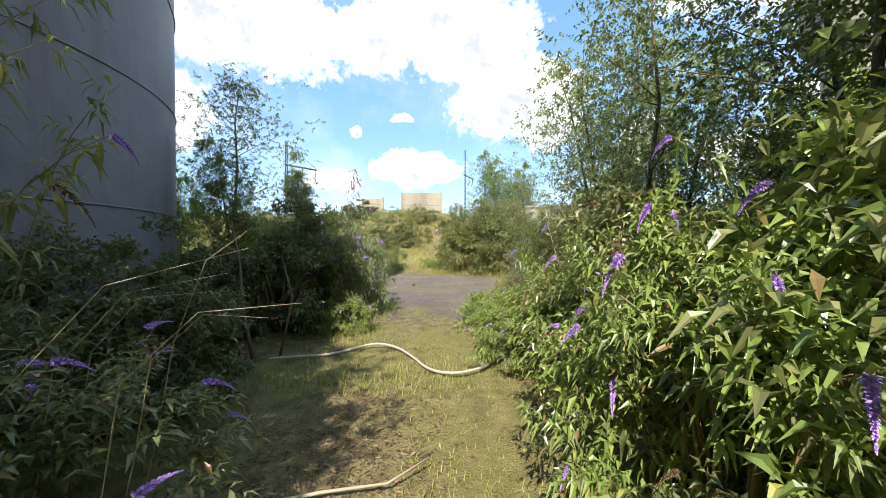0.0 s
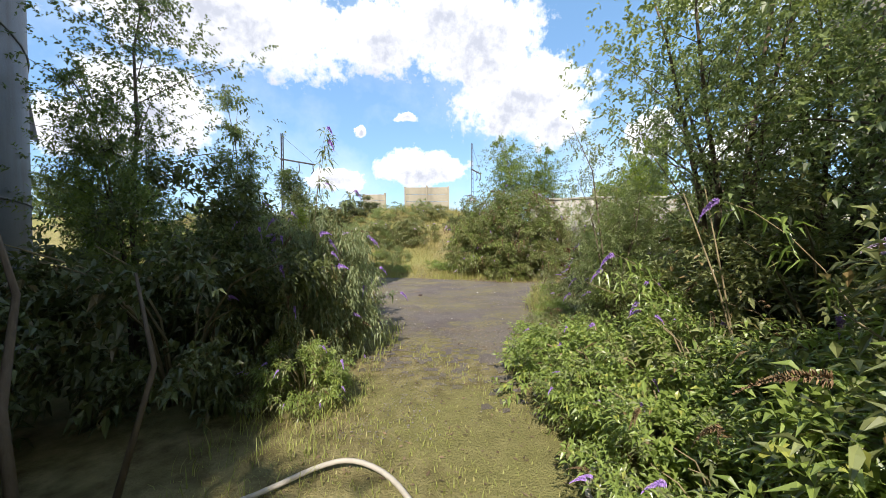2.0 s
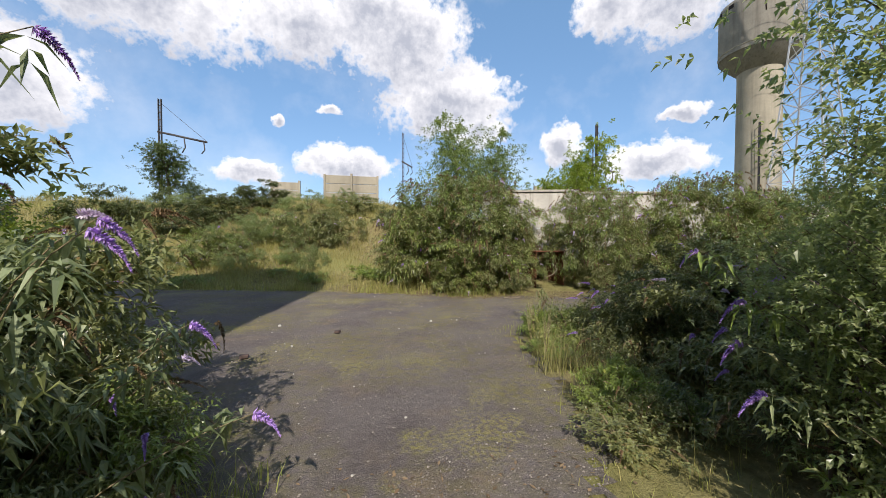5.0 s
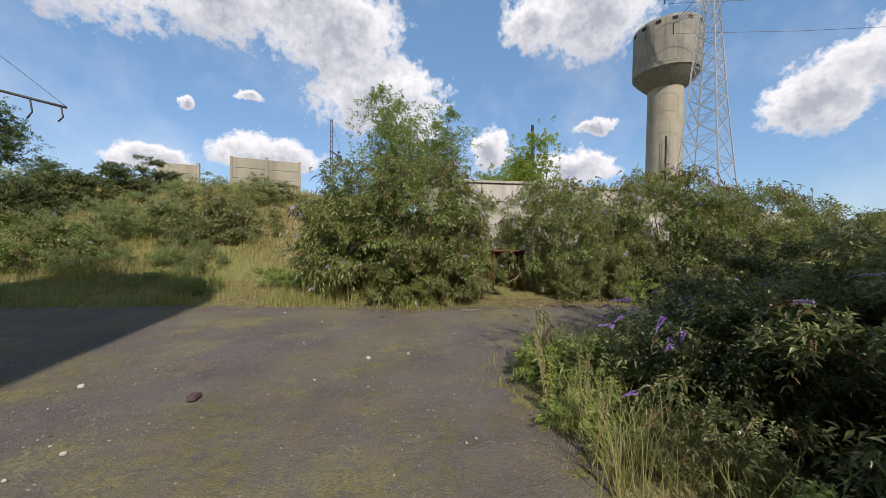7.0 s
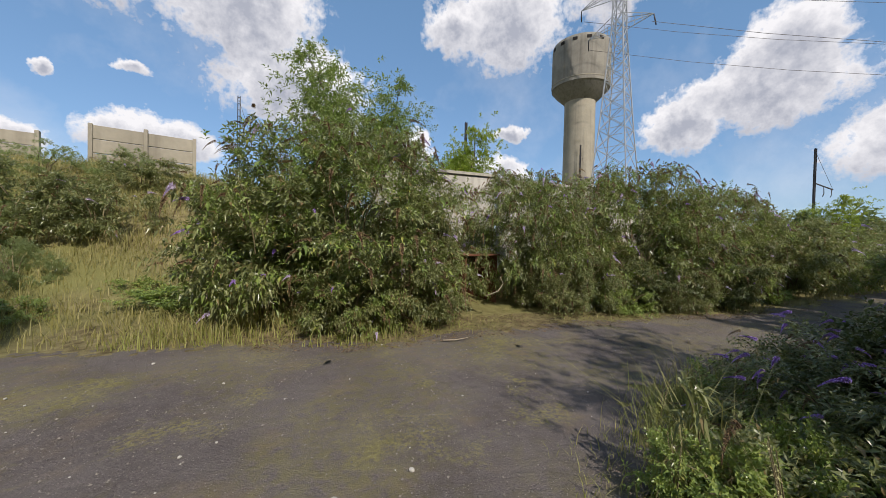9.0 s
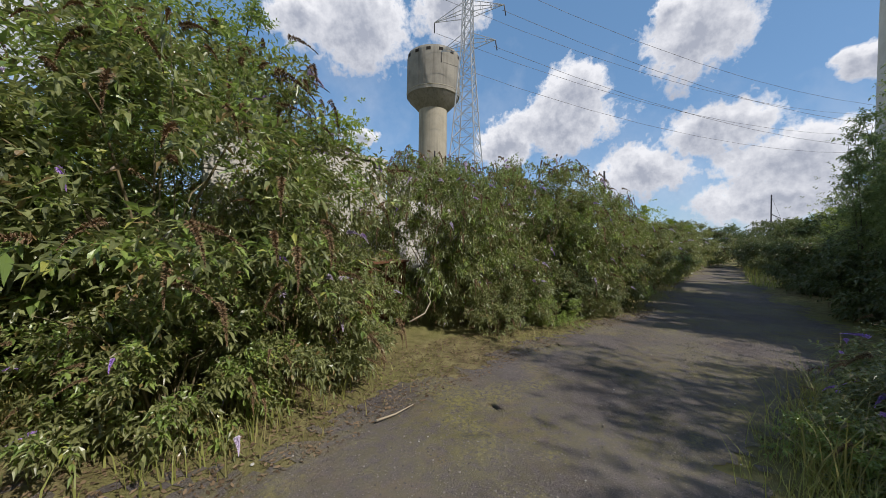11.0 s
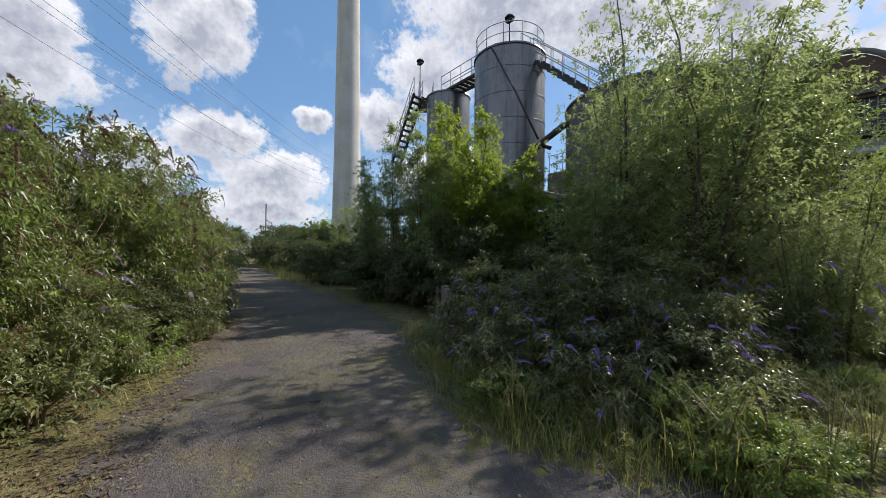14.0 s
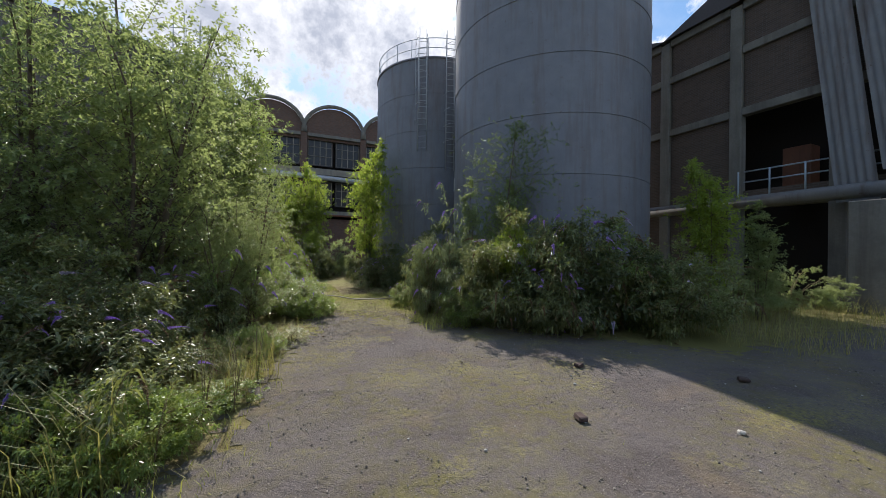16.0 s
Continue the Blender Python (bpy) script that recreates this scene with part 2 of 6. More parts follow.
M = {
    "asphalt": material("asphalt", asphalt), "soil": material("soil", soil),
    "bud": material("buddleia_leaf", leaf((0.048, 0.061, 0.024), (0.275, 0.305, 0.125), (0.24, 0.15, 0.07), 0.34)),
    "budpale": material("buddleia_pale_leaf", leaf((0.085, 0.12, 0.055), (0.27, 0.32, 0.17), (0.3, 0.27, 0.12), 0.55)),
    "budfresh": material("buddleia_fresh_leaf", leaf((0.09, 0.14, 0.033), (0.27, 0.35, 0.09), (0.34, 0.34, 0.08), 0.36)),
    # bramble leaf, also the darker leaf that puts shade into PURPD's colour
    "bramble": material("bramble_and_shaded_leaf", leaf((0.045, 0.06, 0.025), (0.14, 0.17, 0.065), (0.17, 0.11, 0.05))),
    "birch": material("birch_leaf", leaf((0.06, 0.09, 0.03), (0.19, 0.24, 0.09), (0.26, 0.27, 0.08), 0.35)),
    "willow": material("willow_leaf", leaf((0.085, 0.115, 0.05), (0.26, 0.31, 0.15), (0.38, 0.4, 0.22), 0.34, 0.52)),
    "lime": material("bright_leaf", leaf((0.1, 0.15, 0.025), (0.23, 0.29, 0.05), (0.4, 0.38, 0.07), 0.38, 0.6)),
    "ashleaf": material("young_tree_leaf", leaf((0.07, 0.11, 0.028), (0.23, 0.3, 0.085), (0.32, 0.33, 0.1), 0.38, 0.36)),
    "fartree": material("far_leaf", leaf((0.05, 0.08, 0.025), (0.11, 0.15, 0.05))),
    "grass": material("grass_blade", leaf((0.14, 0.145, 0.045), (0.33, 0.30, 0.12), (0.42, 0.35, 0.18), 0.6, 0.3)),
    "green": material("green_grass_blade", leaf((0.14, 0.165, 0.04), (0.34, 0.355, 0.11), (0.45, 0.38, 0.18), 0.6, 0.3)),
    "bark": material("bark", bark((0.07, 0.05, 0.035), (0.19, 0.15, 0.11))),
    "stem": material("stem", bark((0.12, 0.10, 0.05), (0.26, 0.21, 0.12))),
    "purple": material("purple_flower", flower((0.3, 0.16, 0.5), (0.55, 0.38, 0.76))),
    "lilac": material("faded_flower", flower((0.42, 0.33, 0.5), (0.7, 0.62, 0.72))),
    "brown": material("dead_flower", flower((0.10, 0.064, 0.034), (0.26, 0.172, 0.09))),
    "seed": material("seed_head", flower((0.25, 0.25, 0.1), (0.45, 0.42, 0.22))),
    "concrete": material("concrete", concrete((0.34, 0.32, 0.27), (0.48, 0.45, 0.38))),
    # dark hall trim; also backlight and underside shade put into the colour
    "concrete_dark": material("dark_and_shaded_concrete", concrete((0.15, 0.14, 0.12), (0.24, 0.225, 0.195), (0.08, 0.07, 0.06))),
    "concrete_hall": material("hall_concrete", concrete((0.2, 0.18, 0.15), (0.32, 0.29, 0.24), (0.1, 0.085, 0.07))),
    "concrete_pale": material("pale_concrete", concrete((0.38, 0.36, 0.32), (0.54, 0.52, 0.46), (0.22, 0.2, 0.165))),
    "concrete_far": material("tower_concrete", concrete((0.26, 0.235, 0.18), (0.38, 0.345, 0.27), (0.13, 0.115, 0.09), 0.3)),
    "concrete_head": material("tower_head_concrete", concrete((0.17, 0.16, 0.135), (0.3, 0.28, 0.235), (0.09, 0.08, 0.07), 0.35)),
    "chimney": material("chimney_concrete", concrete((0.5, 0.48, 0.44), (0.64, 0.62, 0.57), (0.36, 0.33, 0.28), 0.35)),
    "tank_blue": material("tank_paint", painted_steel((0.14, 0.145, 0.17), (0.235, 0.24, 0.26), (0.13, 0.09, 0.075), 0.6, 0.0, 0.5)),
    "tank_rust": material("rusty_tank", painted_steel((0.1, 0.085, 0.073), (0.2, 0.172, 0.15), (0.1, 0.055, 0.035), 0.9)),
    "silo": material("silo_steel", painted_steel((0.15, 0.145, 0.145), (0.3, 0.29, 0.28), (0.07, 0.05, 0.04), 0.85, 0.8, 0.36)),
    "steel_dark": material("dark_steel", painted_steel((0.035, 0.035, 0.04), (0.07, 0.065, 0.065), (0.1, 0.05, 0.03), 0.6)),
    "galv": material("galvanised_steel", painted_steel((0.35, 0.36, 0.37), (0.5, 0.51, 0.52), (0.3, 0.27, 0.24), 0.3, 0.3, 0.5)),
    "rail": material("rail_paint", painted_steel((0.3, 0.36, 0.42), (0.42, 0.48, 0.53), (0.2, 0.1, 0.06), 0.4)),
    "rust": material("rust", painted_steel((0.12, 0.05, 0.03), (0.2, 0.085, 0.045), (0.06, 0.03, 0.02), 0.6)),
    "corrugated": material("corrugated_sheet", painted_steel((0.15, 0.15, 0.155), (0.25, 0.245, 0.24), (0.11, 0.07, 0.05), 0.7, 0.2, 0.6)),
    # brickwork, and a darker, browner brick for the west building
    "brickwork": material("brickwork", brickwork), "brick_dark": material("dark_brickwork", lambda n: brickwork(n, (0.075, 0.055, 0.045, 1), (0.12, 0.085, 0.065, 1))), "roof": material("roof", plain((0.09, 0.08, 0.08))), "glass": material("glass", glass),
    "hose": material("hose", plain((0.36, 0.33, 0.28), 0.7)), "brick": material("brick", plain((0.075, 0.052, 0.045), 0.9)),
    # dark: near-black that stands in for shade in voids; also the spoil heap's colour
    "stone": material("stone", plain((0.4, 0.38, 0.34), 0.9)), "white": material("white_paint", plain((0.75, 0.74, 0.7), 0.6)), "dark": material("shade_black_and_spoil", plain((0.02, 0.016, 0.014), 0.9)),
    "twig": material("dry_twig", plain((0.33, 0.28, 0.2), 0.9)), "grit": material("gravel", flower((0.07, 0.062, 0.056), (0.27, 0.24, 0.205))), "litter": material("leaf_litter", flower((0.06, 0.038, 0.02), (0.22, 0.155, 0.09))),
}


# ---- mesh helpers ----
def mesh_np(name, verts, tris, mat, smooth=False):
    """A mesh from arrays of points and triangles."""
    me = bpy.data.meshes.new(name)
    verts, tris = np.asarray(verts, np.float32).reshape(-1, 3), np.asarray(tris, np.int32).reshape(-1, 3)
    me.vertices.add(len(verts))
    me.vertices.foreach_set("co", verts.ravel())
    me.loops.add(tris.size)
    me.loops.foreach_set("vertex_index", tris.ravel())
    me.polygons.add(len(tris))
    me.polygons.foreach_set("loop_start", np.arange(0, tris.size, 3, dtype=np.int32))
    me.polygons.foreach_set("use_smooth", np.full(len(tris), smooth))
    me.update(calc_edges=True)
    me.materials.append(M[mat])
    return me


def part(name, bm, mat, parent, label=""):
    """Links a bmesh, or a finished mesh, as one object under a thing or a part."""
    if isinstance(bm, bmesh.types.BMesh):
        me = bpy.data.meshes.new(name)
        bm.to_mesh(me)
        bm.free()
        me.materials.append(M[mat])
    else:
        me = bm
    ob = new(name, me)
    ob.parent = parent
    return tagged(ob, label)


def thing(name, label, category, group="", kind="", m=None):
    e = new(name)
    e.matrix_basis = m or Matrix()
    return tagged(e, label, category, group, kind)


def solo(name, bm, mat, label, category, group="", kind=""):
    return tagged(part(name, bm, mat, None), label, category, group, kind)


def box(bm, x0, y0, z0, x1, y1, z1, bevel=0.0):
    r = bmesh.ops.create_cube(bm, size=1.0, matrix=Matrix.Translation(((x0 + x1) / 2, (y0 + y1) / 2, (z0 + z1) / 2)) @ Matrix.Diagonal((x1 - x0, y1 - y0, z1 - z0, 1)))
    if bevel:
        bmesh.ops.bevel(bm, geom=list({e for v in r["verts"] for e in v.link_edges}), offset=bevel, segments=1, affect="EDGES")
    return r["verts"]


def tube(bm, pts, radii, sides=6):
    """A tapered tube along points."""
    pts = [Vector(p) for p in pts]
    if not isinstance(radii, (list, tuple)):
        radii = [radii] * len(pts)
    rings = []
    for i, p in enumerate(pts):
        d = (pts[min(i + 1, len(pts) - 1)] - pts[max(i - 1, 0)]).normalized()
        a = d.orthogonal().normalized() if i == 0 else (a - d * a.dot(d)).normalized()
        b = d.cross(a)
        rings.append([bm.verts.new(p + radii[i] * (math.cos(t) * a + math.sin(t) * b)) for t in [2 * math.pi * k / sides for k in range(sides)]])
    for r0, r1 in zip(rings, rings[1:]):
        for k in range(sides):
            bm.faces.new((r0[k], r0[(k + 1) % sides], r1[(k + 1) % sides], r1[k])).smooth = sides > 4
    bm.faces.new(rings[0][::-1])
    bm.faces.new(rings[-1])
    return bm


def lathe(bm, profile, sides=48, cap=True):
    """A turned body from (radius, height) pairs."""
    rings = [[bm.verts.new((r * math.cos(2 * math.pi * k / sides), r * math.sin(2 * math.pi * k / sides), z)) for k in range(sides)] for r, z in profile]
    for r0, r1 in zip(rings, rings[1:]):
        for k in range(sides):
            bm.faces.new((r0[k], r0[(k + 1) % sides], r1[(k + 1) % sides], r1[k])).smooth = True
    if cap:
        bm.faces.new(rings[-1])
    return bm


def ring_tube(bm, radius, z, r, sides=5, n=48, a0=0.0, a1=360.0):
    closed = a1 - a0 >= 359
    k = n if closed else n + 1
    loops = []
    for i in range(k):
        a = radians(a0 + (a1 - a0) * i / n)
        loops.append([bm.verts.new(((radius + r * math.cos(t)) * math.cos(a), (radius + r * math.cos(t)) * math.sin(a), z + r * math.sin(t))) for t in [2 * math.pi * j / sides for j in range(sides)]])
    for i in range(n if closed else n):
        l0, l1 = loops[i], loops[(i + 1) % k]
        for j in range(sides):
            bm.faces.new((l0[j], l0[(j + 1) % sides], l1[(j + 1) % sides], l1[j])).smooth = True
    return bm


# ---- plants: leaves are made in bulk as folded blades ----
def unit(v):
    return v / np.maximum(np.linalg.norm(v, axis=-1, keepdims=True), 1e-9)


def leaves(rng, base, direc, length, width, fold=0.25, droop=0.25, at=0.42):
    """Folded lance-shaped leaves: four triangles each."""
    n = len(base)
    direc = unit(direc)
    side = unit(np.cross(direc, np.array([0, 0, 1.0]) + 0.35 * rng.normal(size=(n, 3))))
    up = np.cross(side, direc)
    length, width = np.broadcast_to(length, n)[:, None], np.broadcast_to(width, n)[:, None]
    mid = base + direc * length * at
    tip = base + direc * length + np.array([0, 0, -1.0]) * length * droop
    v = np.stack([base, mid + side * width / 2 + up * width * fold, mid - side * width / 2 + up * width * fold, mid, tip], 1)
    f = np.array([[0, 3, 1], [0, 2, 3], [1, 3, 4], [3, 2, 4]])
    return v.reshape(-1, 3), (np.arange(n)[:, None, None] * 5 + f).reshape(-1, 3)


def shoots(rng, root, direc, length, pairs, leaf_len, leaf_w, spread=1.15, droop=0.3, hang=0.25, wide=1.0):
    """Leafy shoots: opposite leaves up a short axis."""
    n = len(root)
    direc = unit(direc)
    a = unit(np.cross(direc, rng.normal(size=(n, 3))))
    b = np.cross(direc, a)
    bases, dirs, lens = [], [], []
    for k in range(pairs):
        f = (k + 0.6) / pairs
        turn = k * math.pi / 2 + rng.uniform(-0.4, 0.4, (n, 1))
        o = np.cos(turn) * a + np.sin(turn) * b
        pos = root + direc * length[:, None] * f + np.array([0, 0, -1.0]) * (length[:, None] * f * f * hang)
        for s in (1, -1):
            bases.append(pos)
            dirs.append(direc * (0.55 + 0.5 * f) + s * o * spread * (1.05 - 0.4 * f) + rng.normal(size=(n, 3)) * 0.15)
            lens.append((1.0 - 0.45 * abs(f - 0.35)) * rng.uniform(0.7, 1.2, n))
    base, direc2, le = np.concatenate(bases), np.concatenate(dirs), np.concatenate(lens)
    ww = np.tile(np.broadcast_to(wide, n), 2 * pairs)
    return leaves(rng, base, direc2, leaf_len * le * ww ** 0.5, leaf_w * le * ww, droop=droop)


def join(parts):
    vs, fs, o = [], [], 0
    for v, f in parts:
        vs.append(v)
        fs.append(f + o)
        o += len(v)
    return np.concatenate(vs), np.concatenate(fs)


def lumps(rng, d, n=26, amount=0.46):
    """An uneven outline: lobes over a unit sphere."""
    c = unit(rng.normal(size=(n, 3)))
    k = rng.uniform(8, 30, n)
    h = rng.uniform(-0.8, 1.0, n)
    return np.clip(1 + amount * (np.exp(k * (d @ c.T - 1)) * h).sum(-1), 0.6, 1.14)


def spike_mesh(name, mat, length=0.2, r=0.03, seed=0):
    """A flower spike: a tapering cone of many florets, bending under its weight."""
    rng = np.random.default_rng(seed)
    n = 380
    f = np.sort(rng.uniform(0, 1, n))
    ang = rng.uniform(0, 2 * math.pi, n)
    rad = r * (1 - 0.85 * f) * rng.uniform(0.7, 1.1, n)
    axis = np.stack([length * f, 0 * f, -0.5 * length * f * f], -1)
    out = np.stack([0 * f, np.cos(ang), np.sin(ang)], -1)
    return mesh_np(name, *leaves(rng, axis, out * rad[:, None] + np.array([0.3 * r, 0, 0]), rad * 1.2 + 0.003, np.full(n, r * 0.26), 0.1, 0.05), mat)


SPIKES = {"purple": spike_mesh("flower_spike", "purple", 0.18, 0.028, 3), "lilac": spike_mesh("faded_spike", "lilac", 0.2, 0.038, 4), "brown": spike_mesh("dead_spike", "brown", 0.23, 0.025, 5)}


def bush(name, seed, r, h, n, leaf_len, leaf_w, mat, label, category="shrub", pairs=4, inner=0.5, spikes=(), up=0.5, droop=0.35, mat2=None, stems=9):
    """An arching shrub: stems, foliage in clumps, flower spikes at the shoot ends."""
    rng = np.random.default_rng(seed)
    e = thing(name, label, category)
    m = max(70, n // 22)
    dc = unit(rng.normal(size=(m, 3)) * np.array([1, 1, 0.9]) + np.array([0, 0, 0.25]))
    fc = np.where(rng.random(m) < 0.16, rng.uniform(0.3, 0.7, m), rng.uniform(max(inner, 0.35), 1, m) ** 0.5) * lumps(rng, dc)
    pick = rng.integers(0, m, n)
    d, f = dc[pick], fc[pick]
    z0 = 0.38 * h
    pos = np.stack([d[:, 0] * r * f, d[:, 1] * r * f, z0 + d[:, 2] * f * np.where(d[:, 2] > 0, h - z0, z0 * 0.96)], -1)
    pos += rng.normal(size=(n, 3)) * np.array([1, 1, 0.55]) * (0.042 * (r + h) / 2 + 0.04)
    pos[:, 2] = np.maximum(pos[:, 2], 0.03)
    out = d + np.array([0, 0, up]) + 0.6 * rng.normal(size=(n, 3))
    L = rng.uniform(0.2, 0.42, n) * (leaf_len / 0.16)
    wide = np.where(f < 0.72, 1.4, 1.0)
    v1 = shoots(rng, pos, out, L, pairs, leaf_len, leaf_w, droop=droop, wide=wide)
    if mat2:
        k = rng.random(n) < 0.3
        part("foliage", mesh_np("foliage", *shoots(rng, pos[k], out[k], L[k], pairs, leaf_len, leaf_w, droop=droop, wide=wide[k]), mat2), None, e, "paler leaves")["kind"] = "stuff"
        v1 = shoots(rng, pos[~k], out[~k], L[~k], pairs, leaf_len, leaf_w, droop=droop, wide=wide[~k])
    tagged(part("foliage", mesh_np("foliage", *v1, mat), None, e), kind="stuff")
    for i in range(stems):
        bm = bmesh.new()
        a = rng.uniform(0, 2 * math.pi)
        q = rng.uniform(0.4, 0.95)
        top = Vector((math.cos(a) * r * q, math.sin(a) * r * q, h * rng.uniform(0.5, 0.95)))
        tube(bm, [(0.12 * math.cos(a), 0.12 * math.sin(a), -0.05), (top.x * 0.3, top.y * 0.3, top.z * 0.55), (top.x * 0.65, top.y * 0.65, top.z * 0.88), top], [0.022, 0.016, 0.01, 0.004], 5)
        part("stem", bm, "stem", e)
    for kind, count in spikes:
        outer = np.where(f > 0.8)[0]
        for i in rng.choice(outer, min(count, len(outer)), replace=False):
            p = pos[i] + unit(out[i]) * L[i] * (1.0 if kind != "brown" else 1.35)
            ob = part("flower_spike" if kind != "brown" else "dead_flower_spike", SPIKES[kind], None, e, {"purple": "purple flower spike", "lilac": "fading lilac flower spike", "brown": "brown dead flower spike"}[kind])
            yaw, pitch = math.degrees(math.atan2(out[i][1], out[i][0])), rng.uniform(-25, 35) if kind != "brown" else rng.uniform(-20, 60)
            ob.matrix_basis = pose(*p, 0, pitch, yaw) @ Matrix.Diagonal((*([rng.uniform(0.8, 1.35)] * 3), 1))
    return e


def tree(name, seed, h, spread, nlimb, nshoot, leaf_len, leaf_w, mat, label, trunks=1, low=0.2, trunk_r=0.06, category="tree", pairs=4, upward=0.8, droop=0.3, barkmat="bark", clump=0.32):
    """A young tree: tapered trunk, limbs, and a crown of leafy shoots with gaps."""
    rng = np.random.default_rng(seed)
    e = thing(name, label, category)
    roots, outs = [], []
    bl = bmesh.new()
    for s in range(trunks):
        a0 = rng.uniform(0, 2 * math.pi)
        lean = spread * (0.15 if trunks == 1 else 0.42)
        o = Vector((0.12 * math.cos(a0), 0.12 * math.sin(a0), 0)) * (trunks > 1)
        hh = h * (1.0 if s == 0 else rng.uniform(0.65, 0.97))
        pts = [o + Vector((math.cos(a0) * lean * f * f + rng.normal() * 0.03 * h * f * 0.4, math.sin(a0) * lean * f * f + rng.normal() * 0.03 * h * f * 0.4, hh * f - 0.08 * (f == 0))) for f in (0, 0.2, 0.4, 0.6, 0.8, 1.0)]
        part("trunk", tube(bmesh.new(), pts, [trunk_r * (1 - 0.88 * f) for f in (0, 0.2, 0.4, 0.6, 0.8, 1.0)], 7), barkmat, e)
        for i in range(nlimb):
            f = low + (0.98 - low) * (i + rng.random()) / nlimb
            k = min(int(f * 5), 4)
            p = pts[k].lerp(pts[k + 1], f * 5 - k)
            a = i * 2.4 + rng.uniform(-0.5, 0.5) + a0
            prof = math.sin(math.pi * min(1, (f - low) / (1 - low) * 0.8 + 0.22)) ** 0.7
            L = spread * prof * rng.uniform(0.6, 1.15) / (1 if trunks == 1 else 1.4)
            dv = Vector((math.cos(a), math.sin(a), upward * rng.uniform(0.6, 1.2))).normalized()
            q1, q2 = p + dv * L * 0.5 + Vector((0, 0, 0.03)), p + dv * L + Vector((0, 0, 0.12 * L * rng.uniform(-1, 1)))
            tube(bl, [p, q1, q2], [trunk_r * 0.35 * (1.1 - f), trunk_r * 0.2 * (1.1 - f), 0.004], 5)
            m = max(3, int(nshoot / nlimb / trunks * (0.4 + prof)))
            t = rng.uniform(0.25, 1.08, m)
            base = np.array(p)[None] * (1 - t[:, None]) + np.array(q2)[None] * t[:, None] + rng.normal(size=(m, 3)) * clump * (0.35 + 0.65 * t[:, None]) * min(1.0, L)
            roots.append(base)
            outs.append(np.array(dv)[None] + rng.normal(size=(m, 3)) * 0.8 + np.array([0, 0, 0.2]))
    root, out = np.concatenate(roots), np.concatenate(outs)
    L = rng.uniform(0.16, 0.34, len(root)) * (leaf_len / 0.1) ** 0.5
    tagged(part("branchwork", bl, barkmat, e), kind="stuff")
    tagged(part("crown", mesh_np("crown", *shoots(rng, root, out, L, pairs, leaf_len, leaf_w, droop=droop), mat), None, e), kind="stuff")
    return e


def put(src, x, y, s=1.0, turn=0.0, sz=None, z=None, label="", lean=(0, 0)):
    """A copy of a plant, standing on the ground."""
    m = pose(x, y, height(x, y) - (0.02 if height(x, y) < 0.3 else 0.3) if z is None else z, lean[0], lean[1], turn) @ Matrix.Diagonal((s, s, sz or s, 1))
    c = copy_thing(src, m)
    return tagged(c, label)


# ---- the ground: yard level, rising to a bank in the north ----
def smooth(a, b, v):
    t = np.clip((v - a) / (b - a), 0, 1)
    return t * t * (3 - 2 * t)


def far_edge(x):
    """Northern edge of the tarmac."""
    return np.interp(x, [-30, -12, -3, 0, 2, 4, 7.4, 10, 16, 22, 40, 120], [24, 21.5, 19.2, 18.1, 16.9, 16.6, 15.9, 14.8, 13.9, 13.1, 10.5, -6])


def near_edge(x):
    """Southern edge of the eastern road."""
    return np.interp(x, [2.4, 4, 6, 8.8, 13, 24, 40, 120], [13.1, 13.7, 13.0, 11.5, 11.0, 10.2, 7.6, -9])


def height_np(x, y):
    edge = far_edge(x)
    bank = smooth(edge + 0.6, edge + 13.5, y) * np.interp(x, [-40, -2, 5, 9, 14, 30], [4.4, 4.5, 3.2, 1.2, 0.5, 0.3])
    bump = 0.05 * np.sin(x * 1.3 + 0.7 * y) * np.sin(y * 1.1 - 0.4 * x)
    rough = smooth(edge + 0.3, edge + 3, y)
    return bank + bump * rough + 0.35 * rough * np.sin(x * 0.37) * np.sin(y * 0.29) * smooth(edge + 2, edge + 9, y)


def height(x, y):
    return float(height_np(np.array(float(x)), np.array(float(y))))


def axis_steps(lo, hi, fine):
    v = [0.0]
    while v[-1] < hi:
        v.append(v[-1] + (fine if v[-1] < 34 else v[-1] * 0.12))
    u = [0.0]
    while u[-1] > lo:
        u.append(u[-1] - (fine if u[-1] > -24 else -u[-1] * 0.12))
    return np.array(sorted(set(u + v)))


def grid_mesh(name, xs, ys, zf, mat):
    X, Y = np.meshgrid(xs, ys, indexing="ij")
    Z = zf(X, Y)
    idx = np.arange(X.size).reshape(X.shape)
    a, b, c, d = idx[:-1, :-1].ravel(), idx[1:, :-1].ravel(), idx[1:, 1:].ravel(), idx[:-1, 1:].ravel()
    return mesh_np(name, np.stack([X.ravel(), Y.ravel(), Z.ravel()], -1), np.concatenate([np.stack([a, b, c], -1), np.stack([a, c, d], -1)]), mat, True)


ground = solo("ground", grid_mesh("ground", axis_steps(-900, 1400, 0.5), axis_steps(-900, 1400, 0.5), lambda X, Y: height_np(X, Y) - 0.003 * (1 - smooth(far_edge(X), far_edge(X) + 1.0, Y)), "soil"), None, "rough ground of soil, moss and dry grass rising to a bank", "ground", kind="structure")


